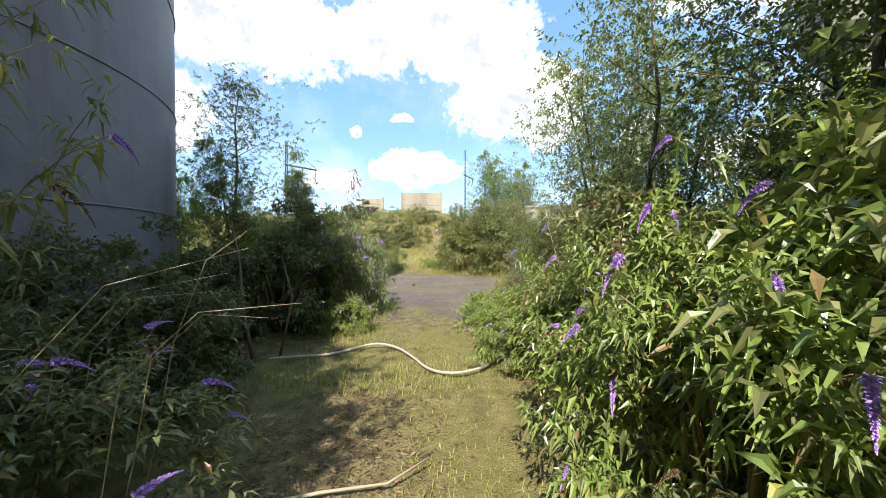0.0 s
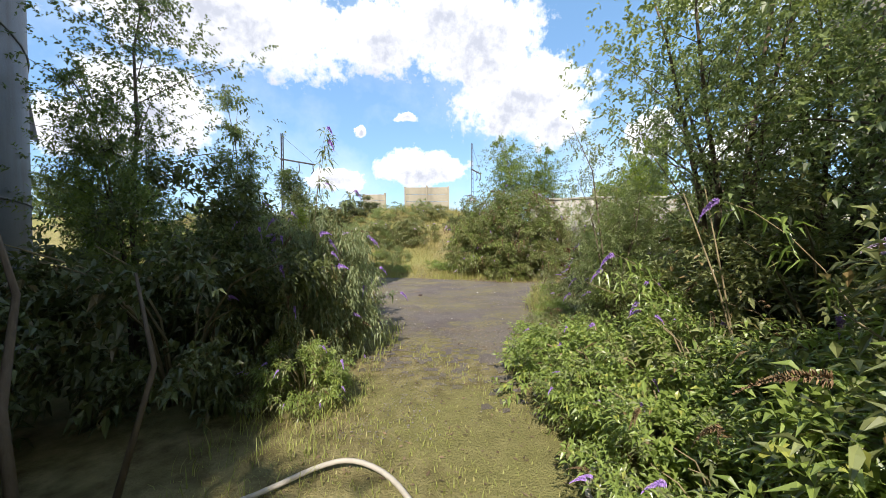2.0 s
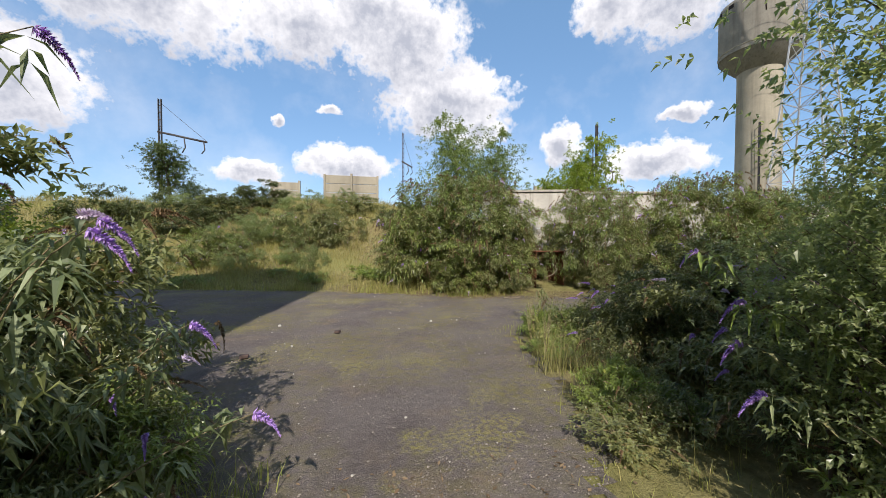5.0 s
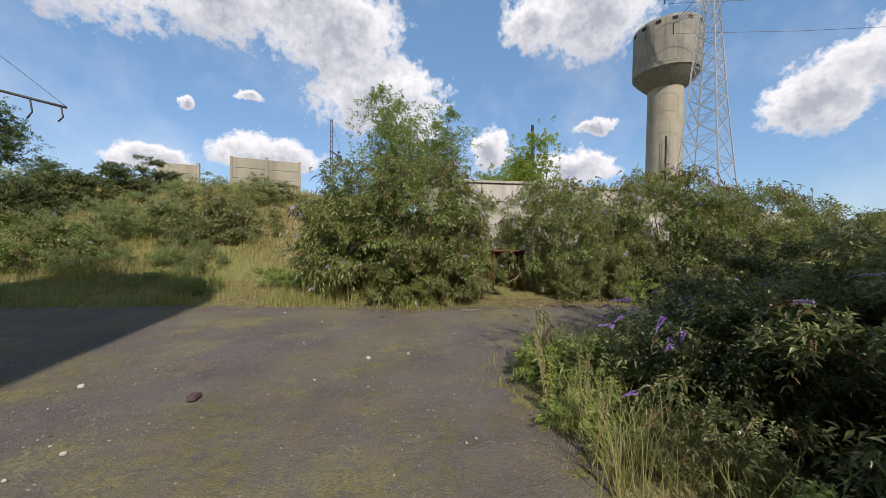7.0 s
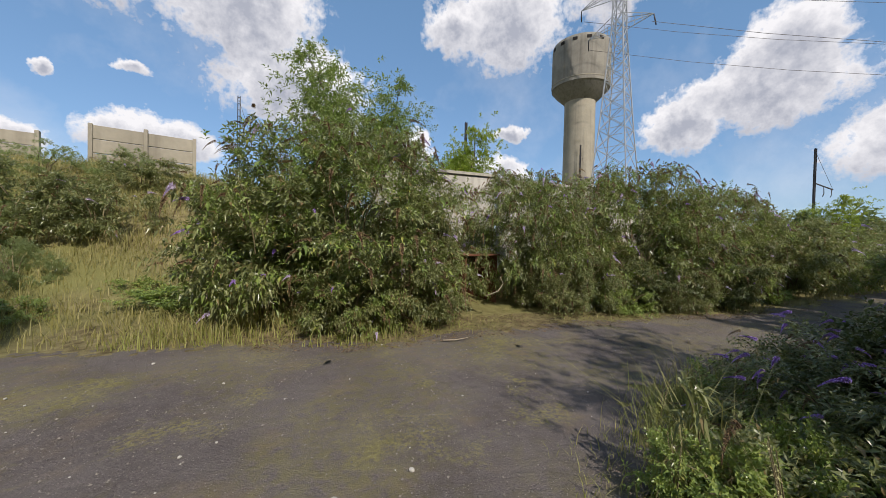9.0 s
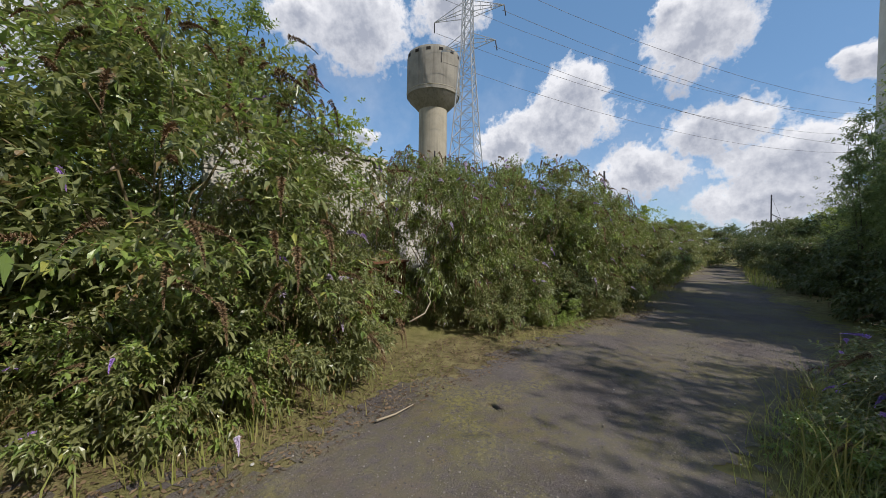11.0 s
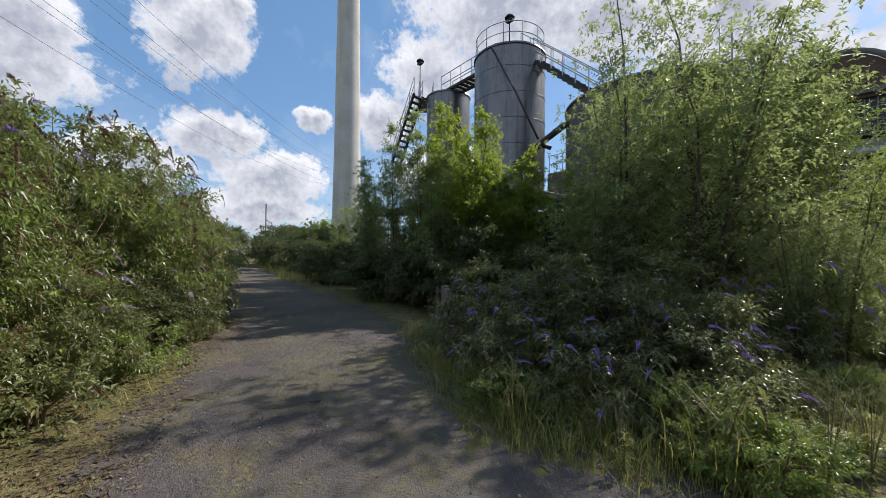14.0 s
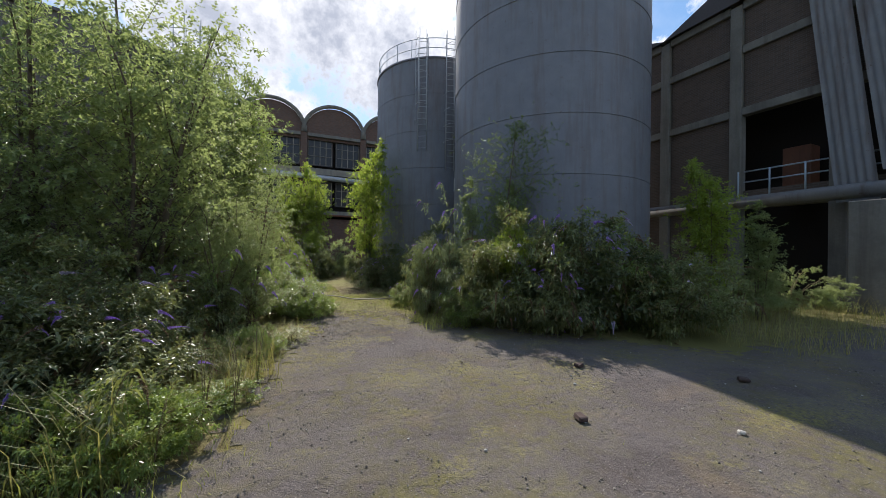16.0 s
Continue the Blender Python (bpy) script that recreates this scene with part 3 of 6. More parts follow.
def tarmac(X, Y):
    """True where the worn tarmac lies: the yard, the eastern road and the lane from the south."""
    wob = 0.22 * np.sin(X * 2.1 + 1.3 * np.sin(Y * 1.7)) + 0.16 * np.sin(Y * 3.3 + X)
    yard = (Y < far_edge(X) + wob) & (X > -16) & (Y > 8.9) & (X < 2.9) & (X > np.where(Y < 12.6, -2.4 - 0.9 * (Y - 9.6), -16))
    road = (X >= 2.4) & (Y < far_edge(X) + wob) & (Y > near_edge(X) + wob) & (X < 120)
    lane = (Y <= 9.8) & (Y > 5.9 + wob) & (X > -1.05 + wob) & (X < 0.9 + wob)
    right = (X > 1.25 + 0.3 * (Y - 9.6) + wob * 0.6) & (Y < 12.95 + wob) & (X < 3.0)
    return (yard & ~right) | road | lane


xs, ys = np.concatenate([np.arange(-16, -5, 0.2), np.arange(-5, 13, 0.09), np.arange(13, 24, 0.2), np.arange(24, 121, 1.5)]), np.concatenate([np.arange(-16, 6, 0.5), np.arange(6, 20.5, 0.09), np.arange(20.5, 25, 0.2)])
rng_t = np.random.default_rng(7)
X, Y = np.meshgrid(xs, ys, indexing="ij")
jit = rng_t.normal(0, 0.11, (2, X.shape[0] - 1, X.shape[1] - 1))
on = tarmac((X[:-1, :-1] + X[1:, 1:]) / 2 + jit[0], (Y[:-1, :-1] + Y[1:, 1:]) / 2 + jit[1])
fade = np.clip(((Y[:-1, :-1] + 0.5 * np.sin(3 * X[:-1, :-1])) - 5.9) / 2.4, 0, 1) ** 1.5
on &= rng_t.random(on.shape) < fade
X = X + rng_t.uniform(-0.03, 0.03, X.shape) * (X < 24)
Y = Y + rng_t.uniform(-0.03, 0.03, Y.shape) * (X < 24)
idx = np.arange(X.size).reshape(X.shape)
a, b, c, d = idx[:-1, :-1][on], idx[1:, :-1][on], idx[1:, 1:][on], idx[:-1, 1:][on]
Z = 0.004 + 0.002 * np.sin(X * 0.9) * np.sin(Y * 0.8) + np.maximum(height_np(X, Y), 0)
road_ob = solo("road", mesh_np("road", np.stack([X.ravel(), Y.ravel(), Z.ravel()], -1), np.concatenate([np.stack([a, b, c], -1), np.stack([a, c, d], -1)]), "asphalt", True), None, "worn grey tarmac yard with moss and grit", "road", kind="structure")


# ---- tanks and silos ----
def tank(name, x, y, z, R, H, mat, label, seams, roof_rise=0.25, rail=True, ladder=None, cage=True, sides=72):
    e = thing(name, label, "tank", m=pose(x, y, z))
    bm = lathe(bmesh.new(), [(R * 1.0, -0.05), (R, H)], sides, False)
    part("shell", bm, mat, e)
    bm = lathe(bmesh.new(), [(R + 0.05, H - 0.02), (R + 0.05, H + 0.06), (R - 0.03, H + 0.07), (R * 0.5, H + roof_rise * 0.7), (0.1, H + roof_rise)], sides)
    part("roof", bm, mat, e)
    for s in seams:
        part("weld_seam", ring_tube(bmesh.new(), R + 0.004, s, 0.014, 5, sides), mat, e)
    if rail:
        post_bm = bmesh.new()
        n = max(10, int(R * 7))
        tube(post_bm, [(0, 0, H), (0, 0, H + 1.05)], 0.022, 5)
        post_me = bpy.data.meshes.new("post")
        post_bm.to_mesh(post_me)
        post_bm.free()
        post_me.materials.append(M["rail"])
        for k in range(n):
            p = part("railing_post", post_me, None, e)
            a = 2 * math.pi * k / n
            p.matrix_basis = pose((R - 0.06) * math.cos(a), (R - 0.06) * math.sin(a), 0)
        for hgt in (0.55, 1.05):
            part("railing", ring_tube(bmesh.new(), R - 0.06, H + hgt, 0.02, 5, sides), "rail", e)
    for az, lo in ladder or ():
        bm = bmesh.new()
        for sx in (-0.22, 0.22):
            tube(bm, [(R + 0.16, sx, lo), (R + 0.16, sx, H + 1.1)], 0.022, 5)
        k = lo + 0.15
        while k < H + 0.9:
            tube(bm, [(R + 0.16, -0.22, k), (R + 0.16, 0.22, k)], 0.012, 4)
            k += 0.3
        lad = part("ladder", bm, "galv", e, "caged steel ladder")
        lad.matrix_basis = pose(0, 0, 0, 0, 0, az)
        if cage:
            bm = bmesh.new()
            k = lo + 1.4
            while k < H + 1.2:
                tube(bm, [(R + 0.16 + 0.66 * math.sin(math.pi * t), -0.34 * math.cos(math.pi * t), k) for t in (0, 0.2, 0.4, 0.6, 0.8, 1)], 0.012, 4)
                k += 0.8
            for t in (0.2, 0.5, 0.8):
                tube(bm, [(R + 0.16 + 0.66 * math.sin(math.pi * t), -0.34 * math.cos(math.pi * t), lo + 1.4), (R + 0.16 + 0.66 * math.sin(math.pi * t), -0.34 * math.cos(math.pi * t), H + 1.1)], 0.01, 4)
            part("cage", bm, "galv", lad)
    return e


TANK_C = tank("storage_tank", -8.08, 4.55, 0, 3.68, 14.6, "tank_blue", "large grey-blue steel storage tank with welded seams", [2.1, 3.95, 5.8, 7.65, 9.5, 11.4, 13.2], ladder=[(170, 1.5)])
TANK_B = tank("storage_tank", -6.8, -3.9, 0, 3.55, 11.4, "tank_blue", "grey-blue steel storage tank with rusty side and ladder", [2.0, 3.9, 5.8, 7.7, 9.6], ladder=[(78, 5.6), (56, 6.6)])
bm = bmesh.new()
box(bm, -0.25, -0.06, -0.35, 0.25, 0.06, 0.35, 0.01)
part("gauge_board", bm, "white", TANK_B, "small white gauge board").matrix_basis = pose(3.68 * math.cos(radians(86)), 3.68 * math.sin(radians(86)), 4.9, 0, 0, -4)
TANK_A = tank("rusty_tank", 7.0, 1.85, 0, 2.85, 7.1, "tank_rust", "weathered grey rusty steel tank half hidden by trees", [1.7, 3.5, 5.3], rail=False, ladder=[(150, 4.0)])

# tall silo on a raised deck, with a second lower one behind
SILO = tank("silo", 13.4, 2.0, 4.3, 1.76, 7.0, "silo", "tall cylindrical steel silo on a raised deck", [1.2, 2.4, 3.6, 4.8, 6.0], roof_rise=0.3, rail=True, sides=56)
SILO2 = tank("silo", 18.6, 1.6, 4.3, 1.35, 6.9, "silo", "lower steel silo behind, with a walkway on top", [2.0, 4.0], rail=False, sides=40)


def stairs(name, p, q, width, label, steps, mat="steel_dark"):
    """A steel stair or sloping walkway between two points, with handrails."""
    p, q = Vector(p), Vector(q)
    e = thing(name, label, "stairs")
    run = Vector((q.x - p.x, q.y - p.y, 0)).normalized()
    side = Vector((-run.y, run.x, 0))
    for s in (-1, 1):
        o = side * (s * width / 2)
        bm = bmesh.new()
        tube(bm, [p + o, q + o], 0.09, 4)
        part("stringer", bm, mat, e)
        for hgt in (0.5, 1.0):
            part("handrail", tube(bmesh.new(), [p + o + Vector((0, 0, hgt)), q + o + Vector((0, 0, hgt))], 0.025, 5), "rail", e)
        n = max(3, int((q - p).length / 0.9))
        for k in range(n + 1):
            b0 = p.lerp(q, k / n) + o
            part("baluster", tube(bmesh.new(), [b0, b0 + Vector((0, 0, 1.0))], 0.022, 4), "rail", e)
    for k in range(steps):
        c0 = p.lerp(q, (k + 0.5) / steps)
        bm = bmesh.new()
        vs = box(bm, -0.14, -width / 2, -0.025, 0.14, width / 2, 0.025)
        ob = part("tread", bm, mat, e)
        ob.matrix_basis = Matrix.Translation(c0) @ Matrix.Rotation(math.atan2(run.y, run.x), 4, "Z")
    return e


stairs("steel_stair", (12.6, 1.6, 11.5), (8.0, 2.6, 7.3), 0.8, "steep steel stair from the silo down to the tank", 16)
stairs("steel_walkway", (13.9, 2.0, 11.35), (18.4, 1.9, 11.35), 0.9, "steel catwalk joining two silos", 12)
stairs("steel_stair", (19.6, 3.2, 11.4), (21.8, 3.4, 7.4), 0.7, "dark zigzag steel stair beside the silo", 13)
stairs("steel_walkway", (19.6, 2.6, 11.4), (21.6, 1.2, 11.4), 0.9, "steel platform at the stair head", 6)


def lamp_mast(x, y, z, h):
    e = thing("flood_lamp", "small flood lamp on a thin pole", "lamp", m=pose(x, y, z))
    part("pole", tube(bmesh.new(), [(0, 0, 0), (0, 0, h)], 0.035, 6), "steel_dark", e)
    bm = bmesh.new()
    box(bm, -0.2, -0.12, h, 0.2, 0.12, h + 0.14, 0.02)
    part("lamp_head", bm, "steel_dark", e)
    part("cap", lathe(bmesh.new(), [(0.26, h + 0.2), (0.2, h + 0.3), (0.02, h + 0.34)], 12), "steel_dark", e)


lamp_mast(20.6, 2.35, 11.4, 2.6)
lamp_mast(13.4, 2.0, 11.5, 1.9)

# deck under the silos and the pipework between the tanks
deck = thing("raised_deck", "dark raised steel deck carrying the silos", "platform")
bm = bmesh.new()
box(bm, 10.6, -0.6, 4.0, 21.5, 4.4, 4.3, 0.02)
part("floor_plate", bm, "steel_dark", deck)
for px in (11.0, 13.6, 16.4, 19.0, 21.1):
    for py in (-0.2, 4.0):
        bm = bmesh.new()
        box(bm, px - 0.14, py - 0.14, -0.05, px + 0.14, py + 0.14, 4.0)
        part("column", bm, "steel_dark", deck)
for hgt in (4.85, 5.35):
    part("handrail", tube(bmesh.new(), [(10.7, 4.35, hgt), (21.4, 4.35, hgt)], 0.025, 5), "galv", deck)
for k in range(10):
    part("railing_post", tube(bmesh.new(), [(10.7 + k * 1.18, 4.35, 4.3), (10.7 + k * 1.18, 4.35, 5.35)], 0.022, 4), "galv", deck)
# near-black block that paints the shade in the gap below the deck
bm = bmesh.new()
box(bm, 10.9, -1.2, 0, 20.8, -0.5, 3.9)
solo("plant_wall", bm, "dark", "near-black block standing in for shade under the silo deck", "wall")
for i, (pts, r) in enumerate([([(12.2, 3.2, 5.6), (10.6, 3.4, 6.2), (9.2, 3.9, 6.5), (8.7, 3.8, 6.5)], 0.13), ([(11.0, 3.4, 4.3), (11.0, 3.4, 5.9), (10.6, 3.3, 6.2), (10.2, 3.2, 6.0)], 0.09), ([(13.1, 3.7, 11.3), (11.5, 3.9, 8.6), (10.4, 3.8, 6.3)], 0.045)]):
    solo("pipe", tube(bmesh.new(), pts, r, 8), "steel_dark", "dark steel pipe running from silo to tank", "pipe")
back = thing("tank_shed", "low dark plant housing with a railed roof", "building")
bm = bmesh.new()
box(bm, 8.2, -4.5, -0.1, 13.5, -1.6, 6.2, 0.03)
part("wall", bm, "corrugated", back)
for hgt in (6.7, 7.2):
    part("handrail", tube(bmesh.new(), [(8.3, -1.65, hgt), (13.4, -1.65, hgt)], 0.025, 5), "rail", back)
for k in range(7):
    part("railing_post", tube(bmesh.new(), [(8.3 + k * 0.85, -1.65, 6.2), (8.3 + k * 0.85, -1.65, 7.2)], 0.02, 4), "rail", back)

# tall tapered chimney
ch = thing("chimney", "tall pale concrete factory chimney", "chimney", m=pose(40.2, -1.6, 0))
part("shaft", lathe(bmesh.new(), [(1.75, -0.2), (1.5, 12), (1.28, 28), (1.12, 45), (1.02, 62)], 40), "chimney", ch)
for k in range(24):
    z = 2.5 * k + 1.5
    r = float(np.interp(z, [0, 12, 28, 45, 62], [1.75, 1.5, 1.28, 1.12, 1.02]))
    part("lift_joint", ring_tube(bmesh.new(), r - 0.005, z, 0.02, 4, 40), "chimney", ch)
part("rim", ring_tube(bmesh.new(), 1.05, 61.9, 0.12, 6, 40), "chimney", ch)

# ---- water tower and power pylon ----
wt = thing("water_tower", "old concrete water tower with a drum-shaped tank", "water tower", m=pose(62.3, 53.9, 0))
part("shaft", lathe(bmesh.new(), [(3.2, -0.2), (3.0, 10), (2.9, 29), (2.95, 30.5)], 40, False), "concrete_far", wt)
# funnel in the dark concrete: its underside shade is put into the colour
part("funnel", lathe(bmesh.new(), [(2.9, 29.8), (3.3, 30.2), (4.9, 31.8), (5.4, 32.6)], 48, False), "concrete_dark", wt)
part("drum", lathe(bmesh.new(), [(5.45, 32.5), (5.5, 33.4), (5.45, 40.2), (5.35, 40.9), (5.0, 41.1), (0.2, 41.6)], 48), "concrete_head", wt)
part("rim", ring_tube(bmesh.new(), 5.45, 33.2, 0.1, 5, 48), "concrete_far", wt)
for k in range(9):
    a = radians(150 + k * 26)
    bm = bmesh.new()
    box(bm, -0.06, -0.42, -0.3, 0.06, 0.42, 0.3, 0.02)
    part("vent_opening", bm, "dark", wt).matrix_basis = pose(5.43 * math.cos(a), 5.43 * math.sin(a), 40.1, 0, 0, math.degrees(a))


def pylon(x, y, turn, h):
    e = thing("power_pylon", "galvanised steel lattice power pylon", "pylon", m=pose(x, y, 0, 0, 0, turn))
    half = lambda z: float(np.interp(z, [0, 20, 36, h], [3.6, 1.95, 0.85, 0.55]))
    levels = [0, 5, 9.5, 13.5, 17, 20, 22.8, 25.4, 27.8, 30, 32, 34, 36, 38, 40, 42, 44, 46, h]
    for sx, sy in ((1, 1), (1, -1), (-1, 1), (-1, -1)):
        part("leg", tube(bmesh.new(), [(sx * half(z), sy * half(z), z) for z in levels], 0.11, 4), "galv", e)
    for z0, z1 in zip(levels, levels[1:]):
        a, b = half(z0), half(z1)
        for (x0, y0), (x1, y1) in (((1, 1), (-1, 1)), ((-1, 1), (-1, -1)), ((-1, -1), (1, -1)), ((1, -1), (1, 1))):
            part("brace", tube(bmesh.new(), [(x0 * a, y0 * a, z0), (x1 * b, y1 * b, z1)], 0.055, 4), "galv", e)
            part("brace", tube(bmesh.new(), [(x1 * a, y1 * a, z0), (x0 * b, y0 * b, z1)], 0.055, 4), "galv", e)
            part("brace", tube(bmesh.new(), [(x0 * b, y0 * b, z1), (x1 * b, y1 * b, z1)], 0.05, 4), "galv", e)
    for z, reach in ((36, 4.9), (41.5, 6.3), (47, 4.6)):
        for s in (-1, 1):
            b = half(z)
            bm = bmesh.new()
            tip = (0, s * reach, z + 0.25)
            for q in ((b, s * b, z), (-b, s * b, z), (b, s * b, z + 1.9), (-b, s * b, z + 1.9)):
                tube(bm, [q, tip], 0.06, 4)
            for f in (0.3, 0.6):
                pa, pb = [Vector(q).lerp(Vector(tip), f) for q in ((b, s * b, z), (b, s * b, z + 1.9))]
                tube(bm, [pa, pb], 0.045, 4)
                pa, pb = [Vector(q).lerp(Vector(tip), f) for q in ((-b, s * b, z), (-b, s * b, z + 1.9))]
                tube(bm, [pa, pb], 0.045, 4)
            arm = part("cross_arm", bm, "galv", e)
            part("insulator", tube(bmesh.new(), [(0, s * reach, z + 0.2), (0.5, s * (reach + 0.2), z - 1.3)], 0.09, 6), "steel_dark", arm)
    return e


pylon(54.5, 42.0, 8, 52)
for k, (z, reach) in enumerate(((36, 4.9), (41.5, 6.3), (47, 4.6))):
    for s in (-1, 1):
        p0 = Vector((54.5, 42.0 + s * reach, z - 1.2))
        p1 = Vector((170, -60 + s * reach, z - 2))
        solo("power_line", tube(bmesh.new(), [p0.lerp(p1, f) + Vector((0, 0, -26 * f * (1 - f))) for f in [i / 10 for i in range(11)]], 0.03, 4), "steel_dark", "thin sagging overhead power line", "cable", "power lines")


def rail_mast(x, y, ztop, turn, arm=2.4):
    """A railway catenary post with a cross arm and hanging fittings."""
    z = height(x, y) if y < 60 else 4.0
    h = ztop - z
    e = thing("catenary_mast", "dark steel railway catenary mast with a cross arm", "mast", "railway masts", m=pose(x, y, z, 0, 0, turn))
    bm = bmesh.new()
    for s in (-0.1, 0.1):
        box(bm, s - 0.025, -0.1, -0.1, s + 0.025, 0.1, h)
    k = 0.3
    while k < h:
        box(bm, -0.1, -0.012, k, 0.1, 0.012, k + 0.08)
        k += 0.6
    part("post", bm, "steel_dark", e)
    za = h * 0.68
    part("cross_arm", tube(bmesh.new(), [(-0.2, 0, za + 0.2), (arm, 0, za - 0.5)], 0.09, 5), "steel_dark", e)
    part("stay", tube(bmesh.new(), [(0, 0, h * 0.97), (arm, 0, za - 0.45)], 0.02, 4), "steel_dark", e)
    for f in (0.5, 0.92):
        part("hanger", tube(bmesh.new(), [(arm * f, 0, za - 0.5 * f + 0.1), (arm * f + 0.1, 0, za - 0.9 - 0.3 * f), (arm * f - 0.15, 0, za - 1.5)], 0.05, 5), "steel_dark", e)
    return e


rail_mast(-18.3, 41.1, 13.8, 0, 3.6)
rail_mast(-31, 38.5, 11.5, 8, 3.4)
rail_mast(3.3, 52, 15.6, 5, 1.2)
rail_mast(24.2, 42.3, 14.9, 10, 2.6)
rail_mast(59.5, 51.6, 20.7, 0, 2.4)
rail_mast(65.5, 21.4, 14.8, -20, 3.6)
rail_mast(109, -9.2, 14.6, -30, 5.5)
rail_mast(88, -22, 9.4, -30, 3.5)


# ---- concrete bays on the bank, and the long low wall ----
def bay(x0, x1, y, z0, z1, label, panels=2):
    e = thing("concrete_bay", label, "wall")
    n = panels
    wdt = (x1 - x0) / n
    for k in range(n):
        for j in range(3):
            bm = bmesh.new()
            hh = (z1 - z0) / 3
            yy = y + (0.0 if k == 0 else 0.06)
            box(bm, x0 + k * wdt + 0.06, yy, z0 + j * hh + 0.012, x0 + (k + 1) * wdt - 0.06, yy + 0.12, z0 + (j + 1) * hh - 0.012, 0.015)
            part("slab", bm, "concrete_far", e)
    for k in range(n + 1):
        bm = bmesh.new()
        box(bm, x0 + k * wdt - 0.08, y - 0.07, z0 - 1.0, x0 + k * wdt + 0.08, y + 0.2, z1 + 0.04 + 0.1 * (k == 1), 0.015)
        part("post", bm, "concrete_far", e)
    return e


bay(-4.05, -0.15, 34.5, 4.75, 6.7, "weathered concrete slab bay on top of the bank")
bay(-8.5, -6.4, 37.3, 4.6, 6.5, "small concrete slab wall with a thin steel post", 1)
bay(12.5, 18.5, 33.5, 3.4, 6.2, "distant grey concrete slab wall", 3)


def wall_run(name, p, q, z0, z1, mat, label, thick=0.2, coping=True, panel=2.0):
    e = thing(name, label, "wall", kind="structure")
    p, q = Vector((*p, 0)), Vector((*q, 0))
    d = q - p
    n = max(1, round(d.length / panel))
    m = Matrix.Translation(p) @ Matrix.Rotation(math.atan2(d.y, d.x), 4, "Z")
    L = d.length / n
    for k in range(n):
        for j in range(max(1, round((z1 - z0) / 0.8))):
            nn = max(1, round((z1 - z0) / 0.8))
            bm = bmesh.new()
            box(bm, k * L + 0.01, -thick / 2, z0 + (z1 - z0) * j / nn + 0.006, (k + 1) * L - 0.01, thick / 2, z0 + (z1 - z0) * (j + 1) / nn - 0.006, 0.012)
            part("panel", bm, mat, e).matrix_basis = m
        if coping:
            bm = bmesh.new()
            box(bm, k * L, -thick / 2 - 0.06, z1 + 0.003, (k + 1) * L - 0.008, thick / 2 + 0.06, z1 + 0.1, 0.01)
            part("coping", bm, "concrete", e).matrix_basis = m
    return e


wall_run("wall_north", (4.2, 21.7), (8.2, 20.6), -0.1, 3.8, "concrete_pale", "pale concrete panel wall behind the shrubs")
wall_run("wall_north_east", (8.3, 20.55), (13.6, 19.3), -0.1, 3.7, "concrete_pale", "pale concrete panel wall behind the shrubs")
wall_run("wall_east", (15.5, 17.6), (18.5, 16.8), -0.1, 2.7, "concrete_pale", "short white wall glimpsed between shrubs", coping=False)
bm = bmesh.new()
box(bm, 13.7, 20.5, 3.2, 26, 26, 3.5, 0.02)
shed = thing("flat_roof_shed", "low shed with a mossy flat roof behind the wall", "building")
part("roof", bm, "concrete", shed)
bm = bmesh.new()
box(bm, 13.9, 20.7, -0.2, 25.8, 25.8, 3.2)
part("wall", bm, "concrete", shed)
# dark doorway in the scrub
door = thing("rusted_box", "dark rusted steel box standing open in the shrubs", "container", m=pose(5.5, 18.9, 0, 0, 0, 12) @ Matrix.Diagonal((0.85, 1.1, 0.68, 1)))
for nm, b6 in (("side_panel", (-0.75, -0.6, 0, -0.7, 0.6, 1.9)), ("side_panel", (0.7, -0.6, 0, 0.75, 0.6, 1.9)), ("back_panel", (-0.7, 0.55, 0, 0.7, 0.6, 1.9)), ("roof", (-0.8, -0.65, 1.9, 0.8, 0.65, 1.96)), ("floor_plate", (-0.7, -0.6, -0.02, 0.7, 0.55, 0.04))):
    bm = bmesh.new()
    box(bm, *b6, 0.01)
    part(nm, bm, "rust", door)


# ---- factory buildings ----
def window(e, name, x, z, wdt, hgt, m, nx, nz, depth=0.18):
    """A steel window set into a wall whose face is the plane y = 0 of m."""
    bm = bmesh.new()
    for b6 in ((x - 0.05, z - 0.06, x + wdt + 0.05, z), (x - 0.05, z + hgt, x + wdt + 0.05, z + hgt + 0.06), (x - 0.05, z, x, z + hgt), (x + wdt, z, x + wdt + 0.05, z + hgt)):
        box(bm, b6[0], depth - 0.06, b6[1], b6[2], depth + 0.03, b6[3])
    w_ = part(name, bm, "steel_dark", e)
    w_.matrix_basis = m
    bm = bmesh.new()
    box(bm, x, depth, z, x + wdt, depth + 0.02, z + hgt)
    part("pane", bm, "glass", w_)
    for k in range(nx + 1):
        bm = bmesh.new()
        box(bm, x + wdt * k / nx - 0.025, depth - 0.05, z, x + wdt * k / nx + 0.025, depth, z + hgt)
        part("mullion", bm, "concrete_hall", w_)
    for k in range(nz + 1):
        bm = bmesh.new()
        box(bm, x, depth - 0.045, z + hgt * k / nz - 0.02, x + wdt, depth - 0.002, z + hgt * k / nz + 0.02)
        part("glazing_bar", bm, "concrete_dark", w_)
    return w_


